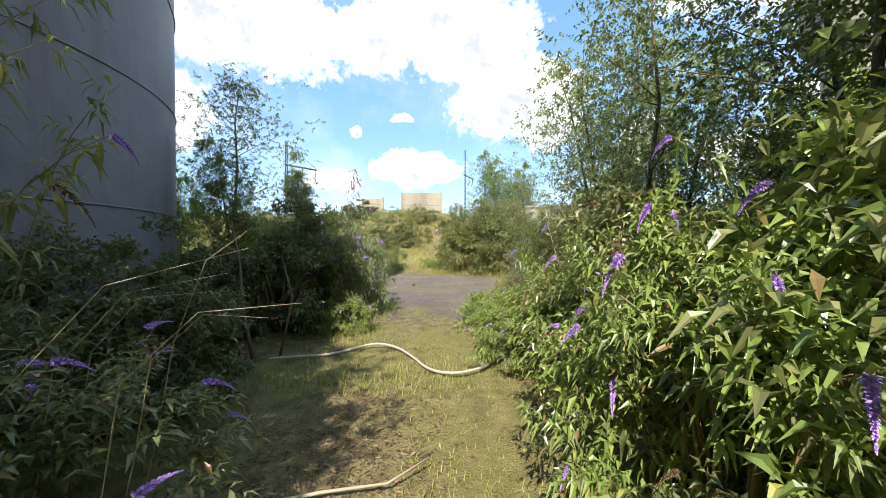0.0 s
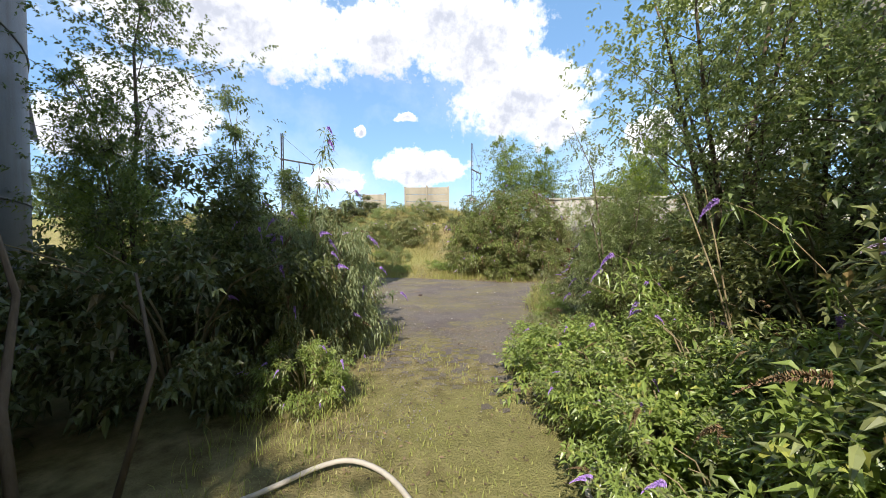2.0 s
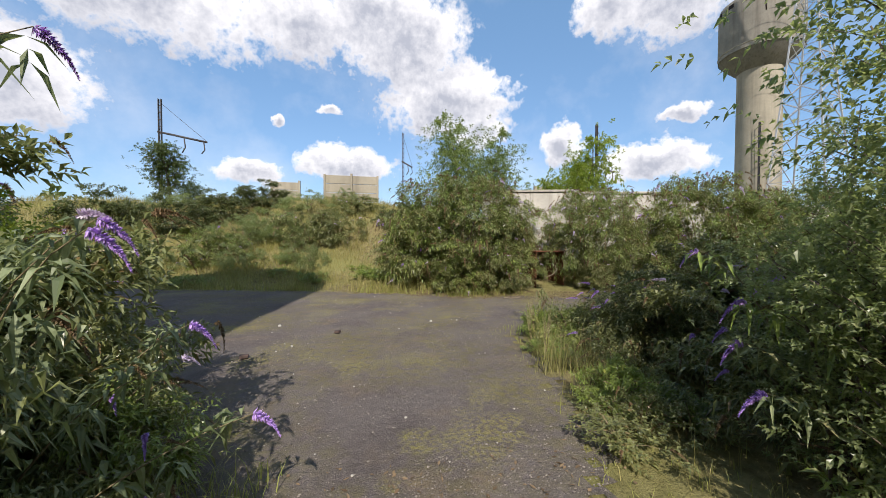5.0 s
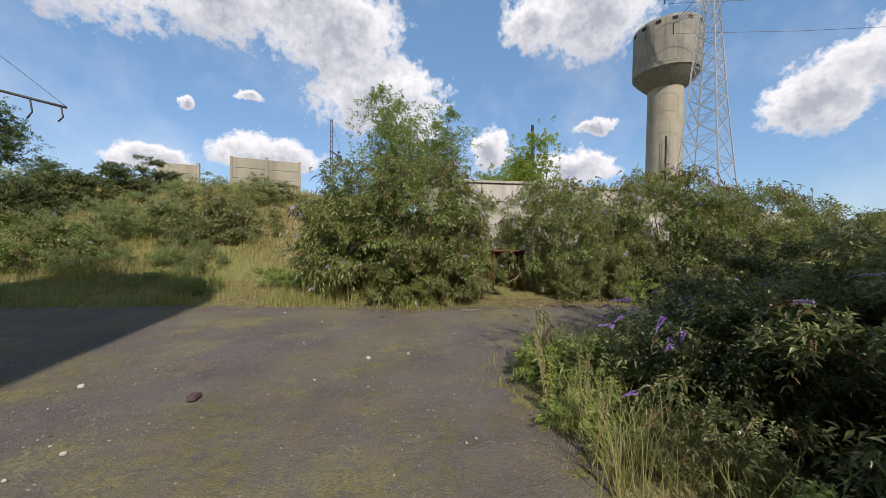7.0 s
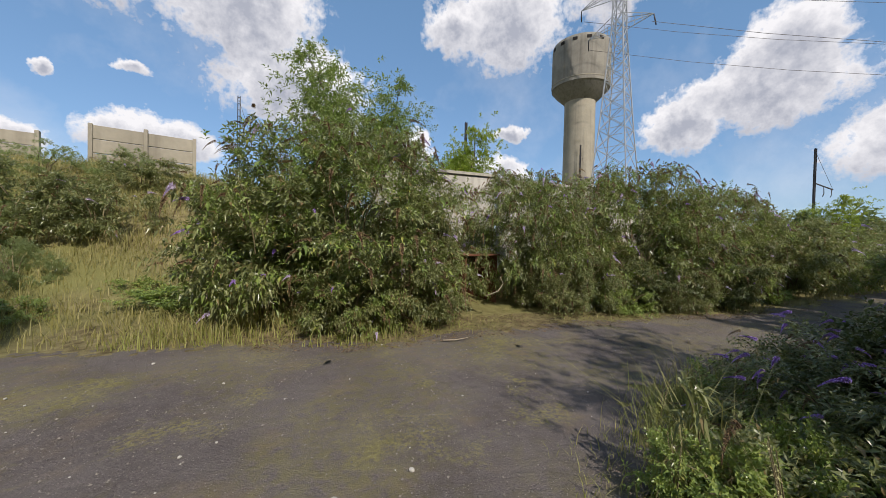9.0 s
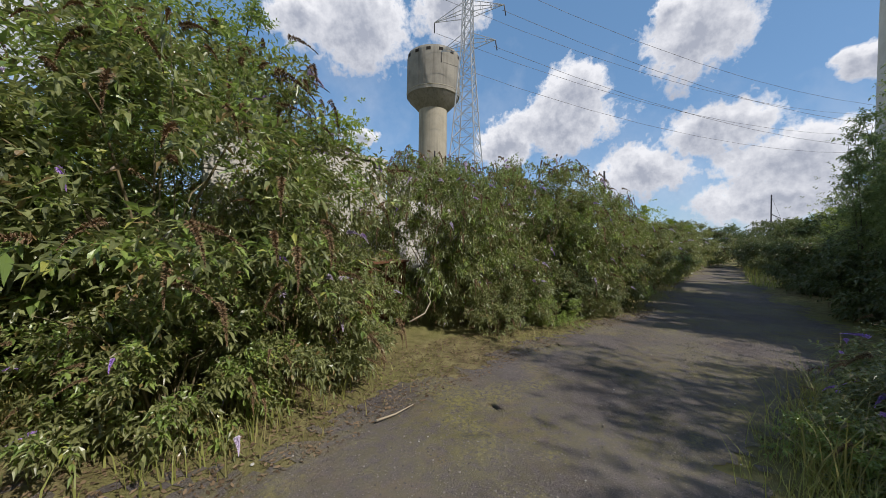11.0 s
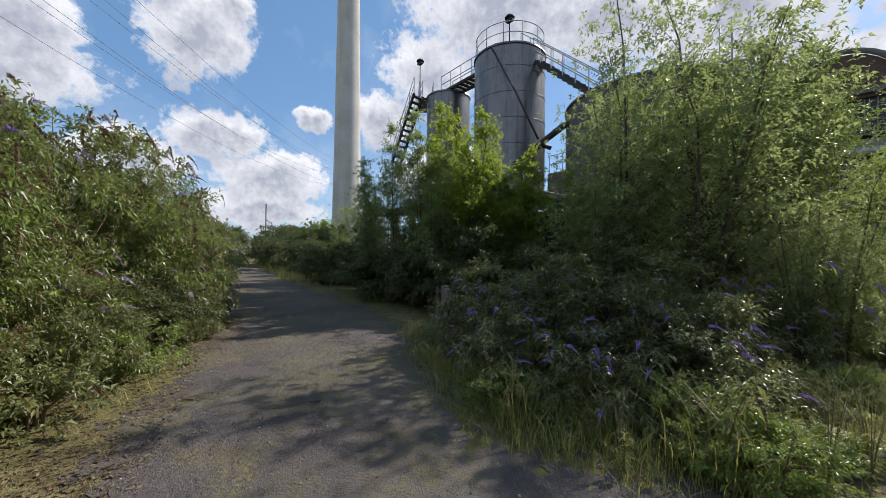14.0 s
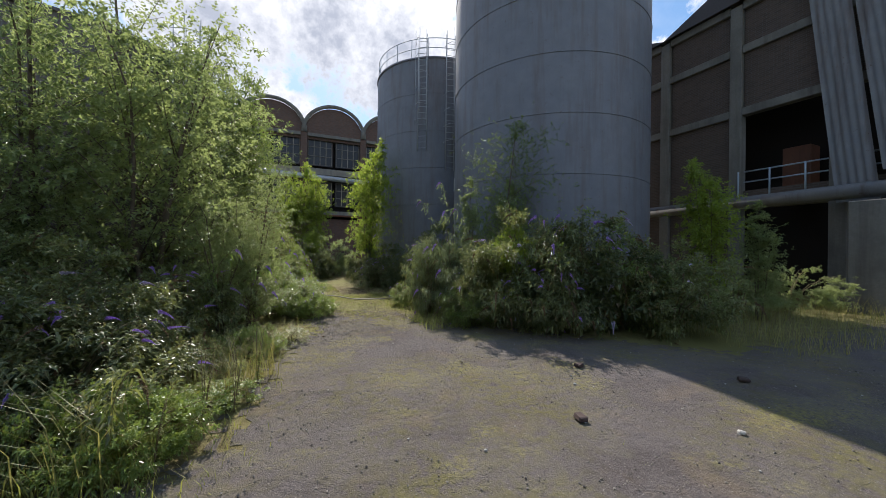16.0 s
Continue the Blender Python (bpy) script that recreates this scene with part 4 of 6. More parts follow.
# Hall with curved gables in the south: its face looks north (towards +y)
HALL = thing("factory_hall", "old brick factory hall with a row of rounded gables", "building")
FACE_Y = -8.2
MH = pose(0, FACE_Y, 0, 0, 0, 180)
for k in range(-3, 5):
    cx = -1.3 + 3.75 * k
    bm = bmesh.new()
    outline = [(cx - 1.85, 8.6), (cx + 1.85, 8.6)] + [(cx + 1.85 * math.cos(t), 9.0 + 1.75 * math.sin(t)) for t in [math.pi * j / 12 for j in range(13)]]
    lo_f = [bm.verts.new((x, FACE_Y, z)) for x, z in outline]
    lo_b = [bm.verts.new((x, FACE_Y - 0.3, z)) for x, z in outline]
    bm.faces.new(lo_f)
    bm.faces.new(lo_b[::-1])
    for i in range(len(outline)):
        j = (i + 1) % len(outline)
        bm.faces.new((lo_f[j], lo_f[i], lo_b[i], lo_b[j]))
    bmesh.ops.recalc_face_normals(bm, faces=bm.faces[:])
    gable = part("gable", bm, "brickwork", HALL)
    bm = tube(bmesh.new(), [(cx + 1.95 * math.cos(t), FACE_Y + 0.06, 9.0 + 1.88 * math.sin(t)) for t in [math.pi * j / 16 for j in range(17)]], 0.13, 6)
    part("coping", bm, "concrete_dark", gable)
    bm = bmesh.new()
    tris = [math.pi * j / 12 for j in range(13)]
    f0 = [bm.verts.new((cx + 1.8 * math.cos(t), FACE_Y - 0.25, 9.0 + 1.7 * math.sin(t))) for t in tris]
    f1 = [bm.verts.new((cx + 1.8 * math.cos(t), FACE_Y - 14, 9.0 + 1.7 * math.sin(t))) for t in tris]
    for i in range(12):
        bm.faces.new((f0[i], f0[i + 1], f1[i + 1], f1[i]))
    part("vault_roof", bm, "roof", HALL)
    for s in (-1.62, 0.14):
        window(HALL, "window", -(cx + s + 1.48), 7.0, 1.48, 1.75, MH, 4, 3)
        window(HALL, "window", -(cx + s + 1.48), 4.4, 1.48, 1.5, MH, 4, 3)
    for px in (cx - 1.87,):
        bm = bmesh.new()
        box(bm, px - 0.2, FACE_Y - 0.3, 0, px + 0.2, FACE_Y + 0.12, 9.0, 0.02)
        part("pilaster", bm, "brickwork", HALL)
    for z0, z1, dep, mt in ((6.3, 6.7, 0.3, "concrete_hall"), (3.7, 4.0, 0.22, "concrete_dark"), (8.75, 8.95, 0.2, "concrete_dark"), (0, 3.5, 0.0, "brickwork"), (6.02, 6.25, 0.02, "brickwork")):
        bm = bmesh.new()
        box(bm, cx - 1.66, FACE_Y - 0.32, z0, cx + 1.67, FACE_Y + dep, z1, 0.01)
        part("band", bm, mt, HALL)
# near-black block: the hall's unlit interior put into colour
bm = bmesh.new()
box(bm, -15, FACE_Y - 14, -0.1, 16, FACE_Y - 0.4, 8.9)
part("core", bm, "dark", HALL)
part("pipe", tube(bmesh.new(), [(-3.5, FACE_Y + 0.42, 6.0), (6.0, FACE_Y + 0.42, 6.3)], 0.16, 10), "galv", HALL, "long lagged pipe")
part("pipe", tube(bmesh.new(), [(-3.5, FACE_Y + 0.25, 3.7), (6.0, FACE_Y + 0.25, 3.7)], 0.06, 8), "rust", HALL, "thin yellow-brown pipe")

HALL.matrix_basis = Matrix.Translation((1.44, 15.85, 1.6)) @ Matrix.Diagonal((1.5, 1.5, 1.5, 1)) @ Matrix.Translation((-1.44, -15.85, -1.6))

# Framed building in the west: its face looks east
WEST = thing("framed_building", "ruined brick building with a concrete frame", "building")
FX = -14.6
for k in range(-4, 3):
    y0 = 5.2 + 2.8 * k
    # columns and beams in dark concrete: backlit shade put into their colour
    bm = bmesh.new()
    box(bm, FX - 0.2, y0 - 0.2, -0.1, FX + 0.16, y0 + 0.2, 11.2, 0.02)
    part("column", bm, "concrete_dark", WEST)
    for j, (za, zb) in enumerate(((0, 3.3), (3.6, 6.9), (7.2, 9.3), (9.6, 11.0))):
        if k > 0 and j == 0 and k < 4:
            continue
        if k > 0 and j == 1:  # open storey behind a low parapet
            zb = 4.0
            for hgt in (4.35, 4.75):
                part("handrail", tube(bmesh.new(), [(FX - 0.1, y0 + 0.2, hgt), (FX - 0.1, y0 + 2.6, hgt)], 0.03, 5), "rail", WEST)
            bx = bmesh.new()
            box(bx, FX - 1.9, y0 + 0.9, 3.6, FX - 1.2, y0 + 1.7, 5.6, 0.02)
            part("switch_cabinet", bx, "rust", WEST, "rust-red steel cabinet in the open storey")
        bm = bmesh.new()
        box(bm, FX - 0.22, y0 + 0.22, za, FX, y0 + 2.58, zb, 0.01)
        part("brick_panel", bm, "brick_dark", WEST)
    for z in (3.3, 6.9, 9.3, 11.0):
        bm = bmesh.new()
        box(bm, FX - 0.2, y0 + 0.21, z, FX + 0.13, y0 + 2.59, z + 0.3, 0.015)
        part("beam", bm, "concrete_dark", WEST)
# near-black block behind the open storeys, interior shade put into its colour
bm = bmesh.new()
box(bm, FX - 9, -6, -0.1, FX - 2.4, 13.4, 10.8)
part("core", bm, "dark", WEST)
bm = bmesh.new()
for s, (za, zb) in ((0, (11.3, 13.0)), (1, (11.3, 13.0))):
    y0 = -3.2 + s * 8.4
    vs = [bm.verts.new(c) for c in ((FX - 8, y0, za), (FX + 0.3, y0, za), (FX + 0.3, y0 + 4.2, zb), (FX - 8, y0 + 4.2, zb), (FX + 0.3, y0 + 8.4, za), (FX - 8, y0 + 8.4, za))]
    bm.faces.new((vs[0], vs[1], vs[2], vs[3]))
    bm.faces.new((vs[3], vs[2], vs[4], vs[5]))
    bm.faces.new((vs[1], vs[4], vs[2]))
part("roof", bm, "roof", WEST)


def corrugated(e, y0, z0, w_, h_, lean, x=FX + 0.5):
    """A hanging ribbed sheet."""
    bm = bmesh.new()
    n = int(w_ / 0.045)
    rows = []
    for i in range(n + 1):
        u = i * w_ / n
        dx = 0.022 * math.cos(2 * math.pi * u / 0.18)
        rows.append((bm.verts.new((x + dx, y0 + u, z0)), bm.verts.new((x + dx - 0.25, y0 + u + lean, z0 + h_))))
    for r0, r1 in zip(rows, rows[1:]):
        bm.faces.new((r0[0], r1[0], r1[1], r0[1])).smooth = True
    return part("cladding_sheet", bm, "corrugated", e)


sheets = thing("torn_cladding", "torn corrugated metal cladding hanging off the building", "cladding")
for k in range(4):
    corrugated(sheets, 10.9 + 0.92 * k, 3.2 + 0.55 * k + 0.3 * (k % 2), 0.9, 8.2 - 0.55 * k, -0.9)
for k in range(1):
    solo("steel_column", tube(bmesh.new(), [(FX + 0.1, 13.4 + 3.4 * k, 0), (FX + 0.1, 13.4 + 3.4 * k, 7)], 0.14, 4), "rust", "rust-red steel column of the open hall", "column")
solo("pipe", tube(bmesh.new(), [(FX + 1.2, 5.0, 3.35), (FX + 1.2, 13.0, 3.45), (FX + 1.25, 13.3, 3.6), (FX + 1.25, 13.4, 4.6), (FX + 1.0, 13.5, 4.8), (FX - 0.2, 13.5, 4.8)], 0.22, 10), "corrugated", "fat lagged pipe with an elbow on the facade", "pipe")
bm = bmesh.new()
box(bm, FX + 0.5, 11.5, -0.05, FX + 1.7, 13.1, 3.1, 0.03)
solo("concrete_block", bm, "concrete_dark", "stained concrete machine base under the pipe", "block")
for k in range(4):
    solo("railing", tube(bmesh.new(), [(FX + 0.3, 8.2 + 0.95 * k, 3.7), (FX + 0.3, 8.2 + 0.95 * k, 4.7)], 0.03, 5), "rail", "thin rail post at an open storey", "railing", "facade railing")

# sign on a post
sign = thing("notice_post", "white notice board on a pale concrete post", "sign", m=pose(-10.9, 13.3, 0, 0, 0, -10))
bm = bmesh.new()
box(bm, -0.22, -0.14, -0.1, 0.22, 0.14, 1.45, 0.02)
part("post", bm, "concrete_pale", sign)
bm = bmesh.new()
box(bm, -0.03, -0.36, 1.45, 0.03, 0.36, 1.95, 0.008)
brd = part("board", bm, "white", sign)
for k in range(7):
    bm = bmesh.new()
    box(bm, 0.034, -0.28 + 0.08 * k, 1.76, 0.037, -0.23 + 0.08 * k, 1.88)
    part("lettering", bm, "steel_dark", brd)

# concrete fence posts with a rail on the island
fence = thing("broken_fence", "broken concrete fence posts with a steel rail", "fence")
for px, py, hh in ((7.0, 11.6, 0.95), (7.5, 11.25, 0.95), (8.6, 10.5, 0.8)):
    bm = bmesh.new()
    box(bm, px - 0.06, py - 0.06, -0.1, px + 0.06, py + 0.06, hh, 0.012)
    part("post", bm, "concrete_hall", fence)
part("rail", tube(bmesh.new(), [(7.0, 11.6, 0.82), (8.6, 10.5, 0.7), (10.4, 9.6, 0.5)], 0.03, 6), "rust", fence)

# pale hose across the path
hose_pts = [(-2.3, 4.58), (-2.1, 4.65), (-1.6, 4.9), (-1.2, 5.2), (-0.95, 5.26), (-0.66, 5.1), (-0.42, 4.76), (-0.22, 4.36), (-0.02, 4.14), (0.22, 4.08), (0.5, 4.28), (0.62, 4.6), (0.55, 4.95), (0.75, 5.3)]
fine_pts = []
for i in range(len(hose_pts) - 1):
    p0, p1, p2, p3 = [Vector((*hose_pts[min(max(j, 0), len(hose_pts) - 1)], 0)) for j in (i - 1, i, i + 1, i + 2)]
    for t in (0, 0.25, 0.5, 0.75):
        q = 0.5 * (2 * p1 + (p2 - p0) * t + (2 * p0 - 5 * p1 + 4 * p2 - p3) * t * t + (3 * p1 - p0 - 3 * p2 + p3) * t ** 3)
        fine_pts.append((q.x, q.y, 0.055 + 0.02 * math.sin(q.x * 5)))
solo("hose", tube(bmesh.new(), fine_pts, 0.018, 8), "hose", "pale ribbed hose snaking over the grass", "hose")


# ---- plants: one of each kind is built and the rest are copies ----
rnd = np.random.default_rng(11)
BUD = bush("buddleia", 21, 1.5, 2.4, 1300, 0.145, 0.05, "bud", "dense green buddleia bush with brown dead spikes", spikes=(("brown", 36), ("purple", 7), ("lilac", 7)), droop=0.24, mat2="budfresh", up=0.25)
BUD2 = bush("buddleia", 22, 1.5, 2.4, 1300, 0.145, 0.05, "bud", "dense buddleia bush with drooping brown spikes", spikes=(("brown", 34), ("lilac", 8)), droop=0.26, up=0.25)
BIG = bush("buddleia", 28, 2.25, 3.6, 5200, 0.125, 0.043, "bud", "huge sprawling buddleia thicket with brown dead spikes", spikes=(("brown", 420), ("purple", 16), ("lilac", 26)), droop=0.22, mat2="budfresh", stems=14, up=0.15)
PURP = bush("buddleia", 23, 1.2, 1.9, 800, 0.17, 0.045, "budfresh", "bright buddleia with purple flower spikes", spikes=(("purple", 13), ("brown", 10)), droop=0.4, mat2="bud", up=0.9)
# PURPD repeats PURP in darker leaves: shade put into the leaf colour
PURPD = bush("buddleia", 30, 1.2, 1.7, 520, 0.16, 0.042, "bud", "buddleia with leaves coloured dull for shade and purple flower spikes", spikes=(("purple", 24), ("brown", 14)), droop=0.45, mat2="bramble", up=0.8)
PALE = bush("buddleia", 24, 1.1, 2.6, 700, 0.2, 0.046, "budpale", "tall buddleia with pale felted leaves and seed spikes", spikes=(("purple", 5), ("brown", 8)), droop=0.6, mat2="bud", up=1.1)
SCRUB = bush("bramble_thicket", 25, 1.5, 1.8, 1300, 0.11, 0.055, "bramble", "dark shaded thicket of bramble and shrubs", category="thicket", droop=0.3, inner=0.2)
LOWS = bush("weed_clump", 26, 0.8, 0.7, 420, 0.09, 0.04, "budfresh", "low clump of leafy green weeds", category="weeds", droop=0.3, inner=0.1, stems=5, up=1.0)
WEEDY = bush("weed_clump", 29, 0.6, 0.8, 150, 0.1, 0.035, "bud", "ragged clump of dull green weeds with seed spikes", category="weeds", droop=0.3, inner=0.1, stems=6, up=1.4, spikes=(("brown", 5),))
GREY = bush("shrub", 27, 1.3, 1.7, 1100, 0.075, 0.03, "willow", "grey-green rounded shrub on the bank", droop=0.25, pairs=5)
WILLOW = tree("willow", 31, 6.6, 2.1, 15, 2000, 0.09, 0.046, "willow", "young willow with many upright stems and silvery leaves", trunks=5, low=0.08, trunk_r=0.05, upward=1.0)
BIRCH = tree("birch", 32, 6.2, 1.7, 20, 1100, 0.065, 0.045, "birch", "slender young birch with small dark leaves", trunks=1, low=0.28, trunk_r=0.06, upward=0.55, barkmat="bark", clump=0.4)
LIME = tree("sapling", 33, 5.6, 1.3, 13, 1250, 0.12, 0.06, "lime", "sapling with bright yellow-green leaves", trunks=3, low=0.12, trunk_r=0.035, upward=1.2)
FEATHER = tree("sapling", 34, 6.0, 1.05, 13, 950, 0.11, 0.05, "willow", "thin feathery sapling with upright twigs", trunks=3, low=0.1, trunk_r=0.03, upward=1.4, clump=0.25)
ASH = tree("young_tree", 35, 6.4, 2.4, 18, 1500, 0.15, 0.05, "ashleaf", "leafy young tree with spreading limbs", trunks=2, low=0.25, trunk_r=0.07, upward=0.7)
FART = tree("tree", 36, 7.0, 2.8, 16, 1200, 0.22, 0.11, "fartree", "distant round-crowned green tree on the skyline", trunks=2, low=0.2, trunk_r=0.12, upward=0.6, clump=0.5)
YELT = tree("tree", 37, 7.0, 2.6, 16, 1300, 0.2, 0.1, "lime", "distant yellow-green tree in the sun", trunks=2, low=0.2, trunk_r=0.1, upward=0.7, clump=0.5)
for src in (BIG, BUD, BUD2, PURP, PURPD, PALE, SCRUB, LOWS, WEEDY, GREY, WILLOW, BIRCH, LIME, FEATHER, ASH, FART, YELT):
    src["home"] = 0

FIRST = {}


def plant(src, x, y, s=1.0, turn=0.0, sz=None, label="", lean=(0, 0)):
    """Stands the first plant of its kind itself, and copies after that."""
    if src["home"] == 0:
        src["home"] = 1
        FIRST[src.name] = (x, y, s, turn, sz, label, lean)
        return None
    return put(src, x, y, s, turn, sz, None, label, lean)


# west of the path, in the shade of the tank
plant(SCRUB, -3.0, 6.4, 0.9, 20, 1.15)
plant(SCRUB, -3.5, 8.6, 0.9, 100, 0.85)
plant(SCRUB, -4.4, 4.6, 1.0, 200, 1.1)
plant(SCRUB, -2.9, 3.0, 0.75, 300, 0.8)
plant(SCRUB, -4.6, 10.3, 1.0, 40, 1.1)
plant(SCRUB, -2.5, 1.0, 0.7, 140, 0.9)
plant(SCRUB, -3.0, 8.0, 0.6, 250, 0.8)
plant(PALE, -3.0, 9.3, 0.7, 60, 0.72)
plant(PALE, -3.7, 9.8, 0.8, 160, 0.75)
plant(PALE, -2.3, 8.7, 0.34, 200, 0.5)
plant(PALE, -2.2, 9.3, 0.28, 20, 0.36)
plant(PALE, -1.9, 7.6, 0.5, 90, 0.78)
plant(PALE, -2.35, 8.1, 0.55, 330, 0.75)
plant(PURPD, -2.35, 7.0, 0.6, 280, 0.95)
plant(PURP, -2.1, 9.3, 0.45, 120, 0.45)
plant(BIRCH, -4.4, 7.4, 0.85, 30, 0.85)
plant(ASH, -4.2, 7.2, 0.45, 80, 0.58)
plant(FEATHER, -2.9, 7.6, 0.6, 210, 0.62)
plant(PURPD, -2.0, 1.4, 0.75, 10, 0.6)
# west side by the yard, under the tank
plant(BUD2, -2.5, 9.1, 0.5, 75, 0.6)
plant(BUD2, -3.4, 9.5, 0.85, 165, 0.95)
plant(BUD, -4.7, 9.9, 0.9, 250, 1.0)
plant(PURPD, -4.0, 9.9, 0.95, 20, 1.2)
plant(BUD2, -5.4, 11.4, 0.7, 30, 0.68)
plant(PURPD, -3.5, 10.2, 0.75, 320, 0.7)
plant(GREY, -2.7, 9.0, 0.45, 20, 0.6)
plant(GREY, -6.4, 10.6, 0.8, 90, 0.9)
plant(LIME, -2.9, 9.6, 0.4, 40, 0.42)
plant(LIME, -8.0, 10.7, 0.7, 140, 0.72)
plant(FEATHER, -8.8, 11.3, 0.6, 200, 0.5)
plant(GREY, -9.2, 10.6, 0.9, 150, 0.8)
plant(GREY, -11.5, 10.8, 0.9, 250, 0.75)
# east of the path
plant(PURP, 1.8, 2.5, 0.75, 15, 1.0)
plant(PURP, 1.45, 1.75, 0.6, 50, 0.8)
plant(PURP, 2.4, 1.2, 1.1, 200, 1.3)
plant(BUD2, 2.7, 3.6, 0.85, 120, 0.95)
plant(PURP, 1.75, 4.0, 0.75, 230, 0.75)
plant(PURP, 1.75, 5.6, 0.62, 300, 0.55)
plant(LOWS, 1.15, 5.1, 0.8, 0, 0.9)
plant(PURP, 1.0, 5.9, 0.42, 200, 0.36)
plant(PURP, 1.05, 4.5, 0.45, 100, 0.4)
plant(PURP, 1.25, 6.9, 0.45, 30, 0.38)
plant(PURP, -1.7, 6.3, 0.35, 130, 0.35)
plant(LOWS, 1.2, 6.3, 0.95, 80, 1.0)
plant(LOWS, 1.0, 7.2, 0.7, 190, 0.7)
plant(PURP, 2.5, 7.3, 0.7, 20, 0.62)
plant(PURPD, 3.1, 9.1, 0.72, 150, 0.66)
plant(BUD2, 3.4, 6.3, 0.9, 40, 0.8)
plant(BUD2, 3.9, 10.4, 0.7, 330, 0.62)
plant(SCRUB, 4.3, 11.4, 0.75, 80, 0.8)
plant(SCRUB, 3.3, 11.0, 0.5, 180, 0.6)
plant(LOWS, 2.6, 12.0, 0.5, 10, 0.5)
plant(WILLOW, 3.75, 8.0, 1.15, 0, 1.15)
plant(WILLOW, 5.2, 7.9, 1.05, 130, 1.12)
plant(WILLOW, 2.5, 8.6, 0.45, 60, 0.4)
plant(WILLOW, 2.1, 7.9, 0.5, 200, 0.5)
plant(WILLOW, 5.4, 8.9, 0.75, 300, 0.6)
# added birch, out of view at the start, to shade the right-hand shrubs
plant(BIRCH, 2.7, -0.4, 0.95, 100, 1.0)
plant(BIRCH, 3.2, 5.3, 1.0, 0, 1.0)
plant(BIRCH, 3.3, 2.6, 0.95, 70, 1.05)
plant(BIRCH, 4.7, 4.2, 1.1, 170, 1.15)
plant(BIRCH, 3.7, 1.9, 1.0, 220, 1.1)
plant(BIRCH, 4.3, 2.9, 1.1, 310, 1.2)
plant(ASH, 4.0, 1.3, 1.1, 40, 1.2)
# the island between the path and the road
plant(PURPD, 5.2, 11.4, 0.95, 210, 0.68)
plant(PURPD, 6.0, 11.7, 0.75, 100, 0.6)
plant(PURPD, 3.9, 12.2, 0.6, 10, 0.45)
plant(PURPD, 4.6, 12.4, 0.65, 140, 0.5)
plant(PURPD, 3.4, 11.4, 0.7, 70, 0.55)
plant(BUD2, 6.4, 10.2, 0.8, 20, 0.65)
plant(BUD2, 4.9, 9.7, 0.85, 290, 0.7)
plant(SCRUB, 7.6, 9.4, 1.1, 90, 1.1)
plant(SCRUB, 5.9, 8.4, 1.0, 10, 1.1)
plant(SCRUB, 9.6, 9.2, 1.2, 190, 1.3)
plant(SCRUB, 12.2, 9.4, 1.2, 280, 1.2)
plant(SCRUB, 15.0, 8.6, 1.3, 40, 1.3)
plant(SCRUB, 18.5, 8.6, 1.3, 130, 1.4)
plant(LIME, 9.1, 8.7, 1.0, 0, 1.02)
plant(LIME, 8.2, 8.0, 0.9, 100, 0.85)
plant(FEATHER, 10.8, 9.3, 1.05, 0, 1.08)
plant(FEATHER, 12.0, 9.6, 1.0, 120, 1.0)
plant(FEATHER, 9.9, 9.6, 0.9, 200, 0.85)
plant(FEATHER, 14.0, 9.2, 1.0, 60, 0.9)
plant(LIME, 10.4, 8.4, 1.1, 300, 1.15)
plant(FEATHER, 11.4, 8.2, 1.1, 310, 1.15)
plant(FEATHER, 13.0, 10.0, 0.8, 10, 0.8)
plant(WILLOW, 8.6, 7.6, 0.8, 80, 0.72)
plant(WILLOW, 12.8, 8.0, 0.9, 60, 0.8)
plant(WILLOW, 17.0, 8.2, 1.0, 200, 0.75)
plant(LIME, 6.6, 7.2, 0.8, 220, 0.72)
# along the north of the yard and road
plant(BIG, 2.75, 19.7, 1.17, 0, 1.06)
plant(BUD, 1.0, 19.4, 0.95, 160, 1.22)
plant(BUD2, 4.4, 19.6, 0.78, 200, 1.2)
plant(BUD2, 3.3, 17.9, 0.62, 70, 0.66)
plant(BUD, 4.2, 18.3, 0.6, 20, 0.7)
plant(BUD, 2.2, 17.8, 0.55, 100, 0.55)
plant(BUD2, 5.6, 20.5, 0.85, 110, 1.1)
plant(BUD, 4.9, 20.0, 0.7, 10, 1.0)
plant(BIG, 7.35, 18.35, 0.74, 120, 0.98)
plant(BUD, 8.1, 17.3, 0.6, 200, 0.7)
plant(BUD2, 6.95, 17.5, 0.45, 40, 0.5)
plant(BUD, 9.1, 17.6, 0.8, 300, 1.05)
plant(BIG, 10.9, 17.2, 0.95, 230, 1.08)
plant(SCRUB, 9.6, 16.4, 0.8, 110, 0.8)
plant(BIG, 13.8, 16.4, 0.9, 310, 0.98)
plant(SCRUB, 11.5, 15.5, 0.8, 300, 0.9)
plant(BUD2, 16.2, 15.7, 1.15, 190, 1.2)
plant(BUD2, 18.0, 15.2, 1.2, 280, 1.15)
plant(BUD, 21.0, 14.8, 1.2, 10, 1.1)
for k in range(10):
    x = 6.8 + 0.85 * k
    plant((WEEDY, BUD2, LOWS)[k % 3], x, float(far_edge(x)) + 0.75 + 0.2 * (k % 2), (0.9, 0.45, 0.8)[k % 3], 77 * k, (0.9, 0.5, 0.8)[k % 3])
plant(ASH, 3.7, 22.6, 1.2, 0, 1.06)
plant(ASH, 5.2, 22.8, 1.0, 140, 0.85)
plant(YELT, 16.2, 32.2, 1.35, 0, 1.3)
plant(YELT, 13.6, 31, 1.0, 90, 1.05)
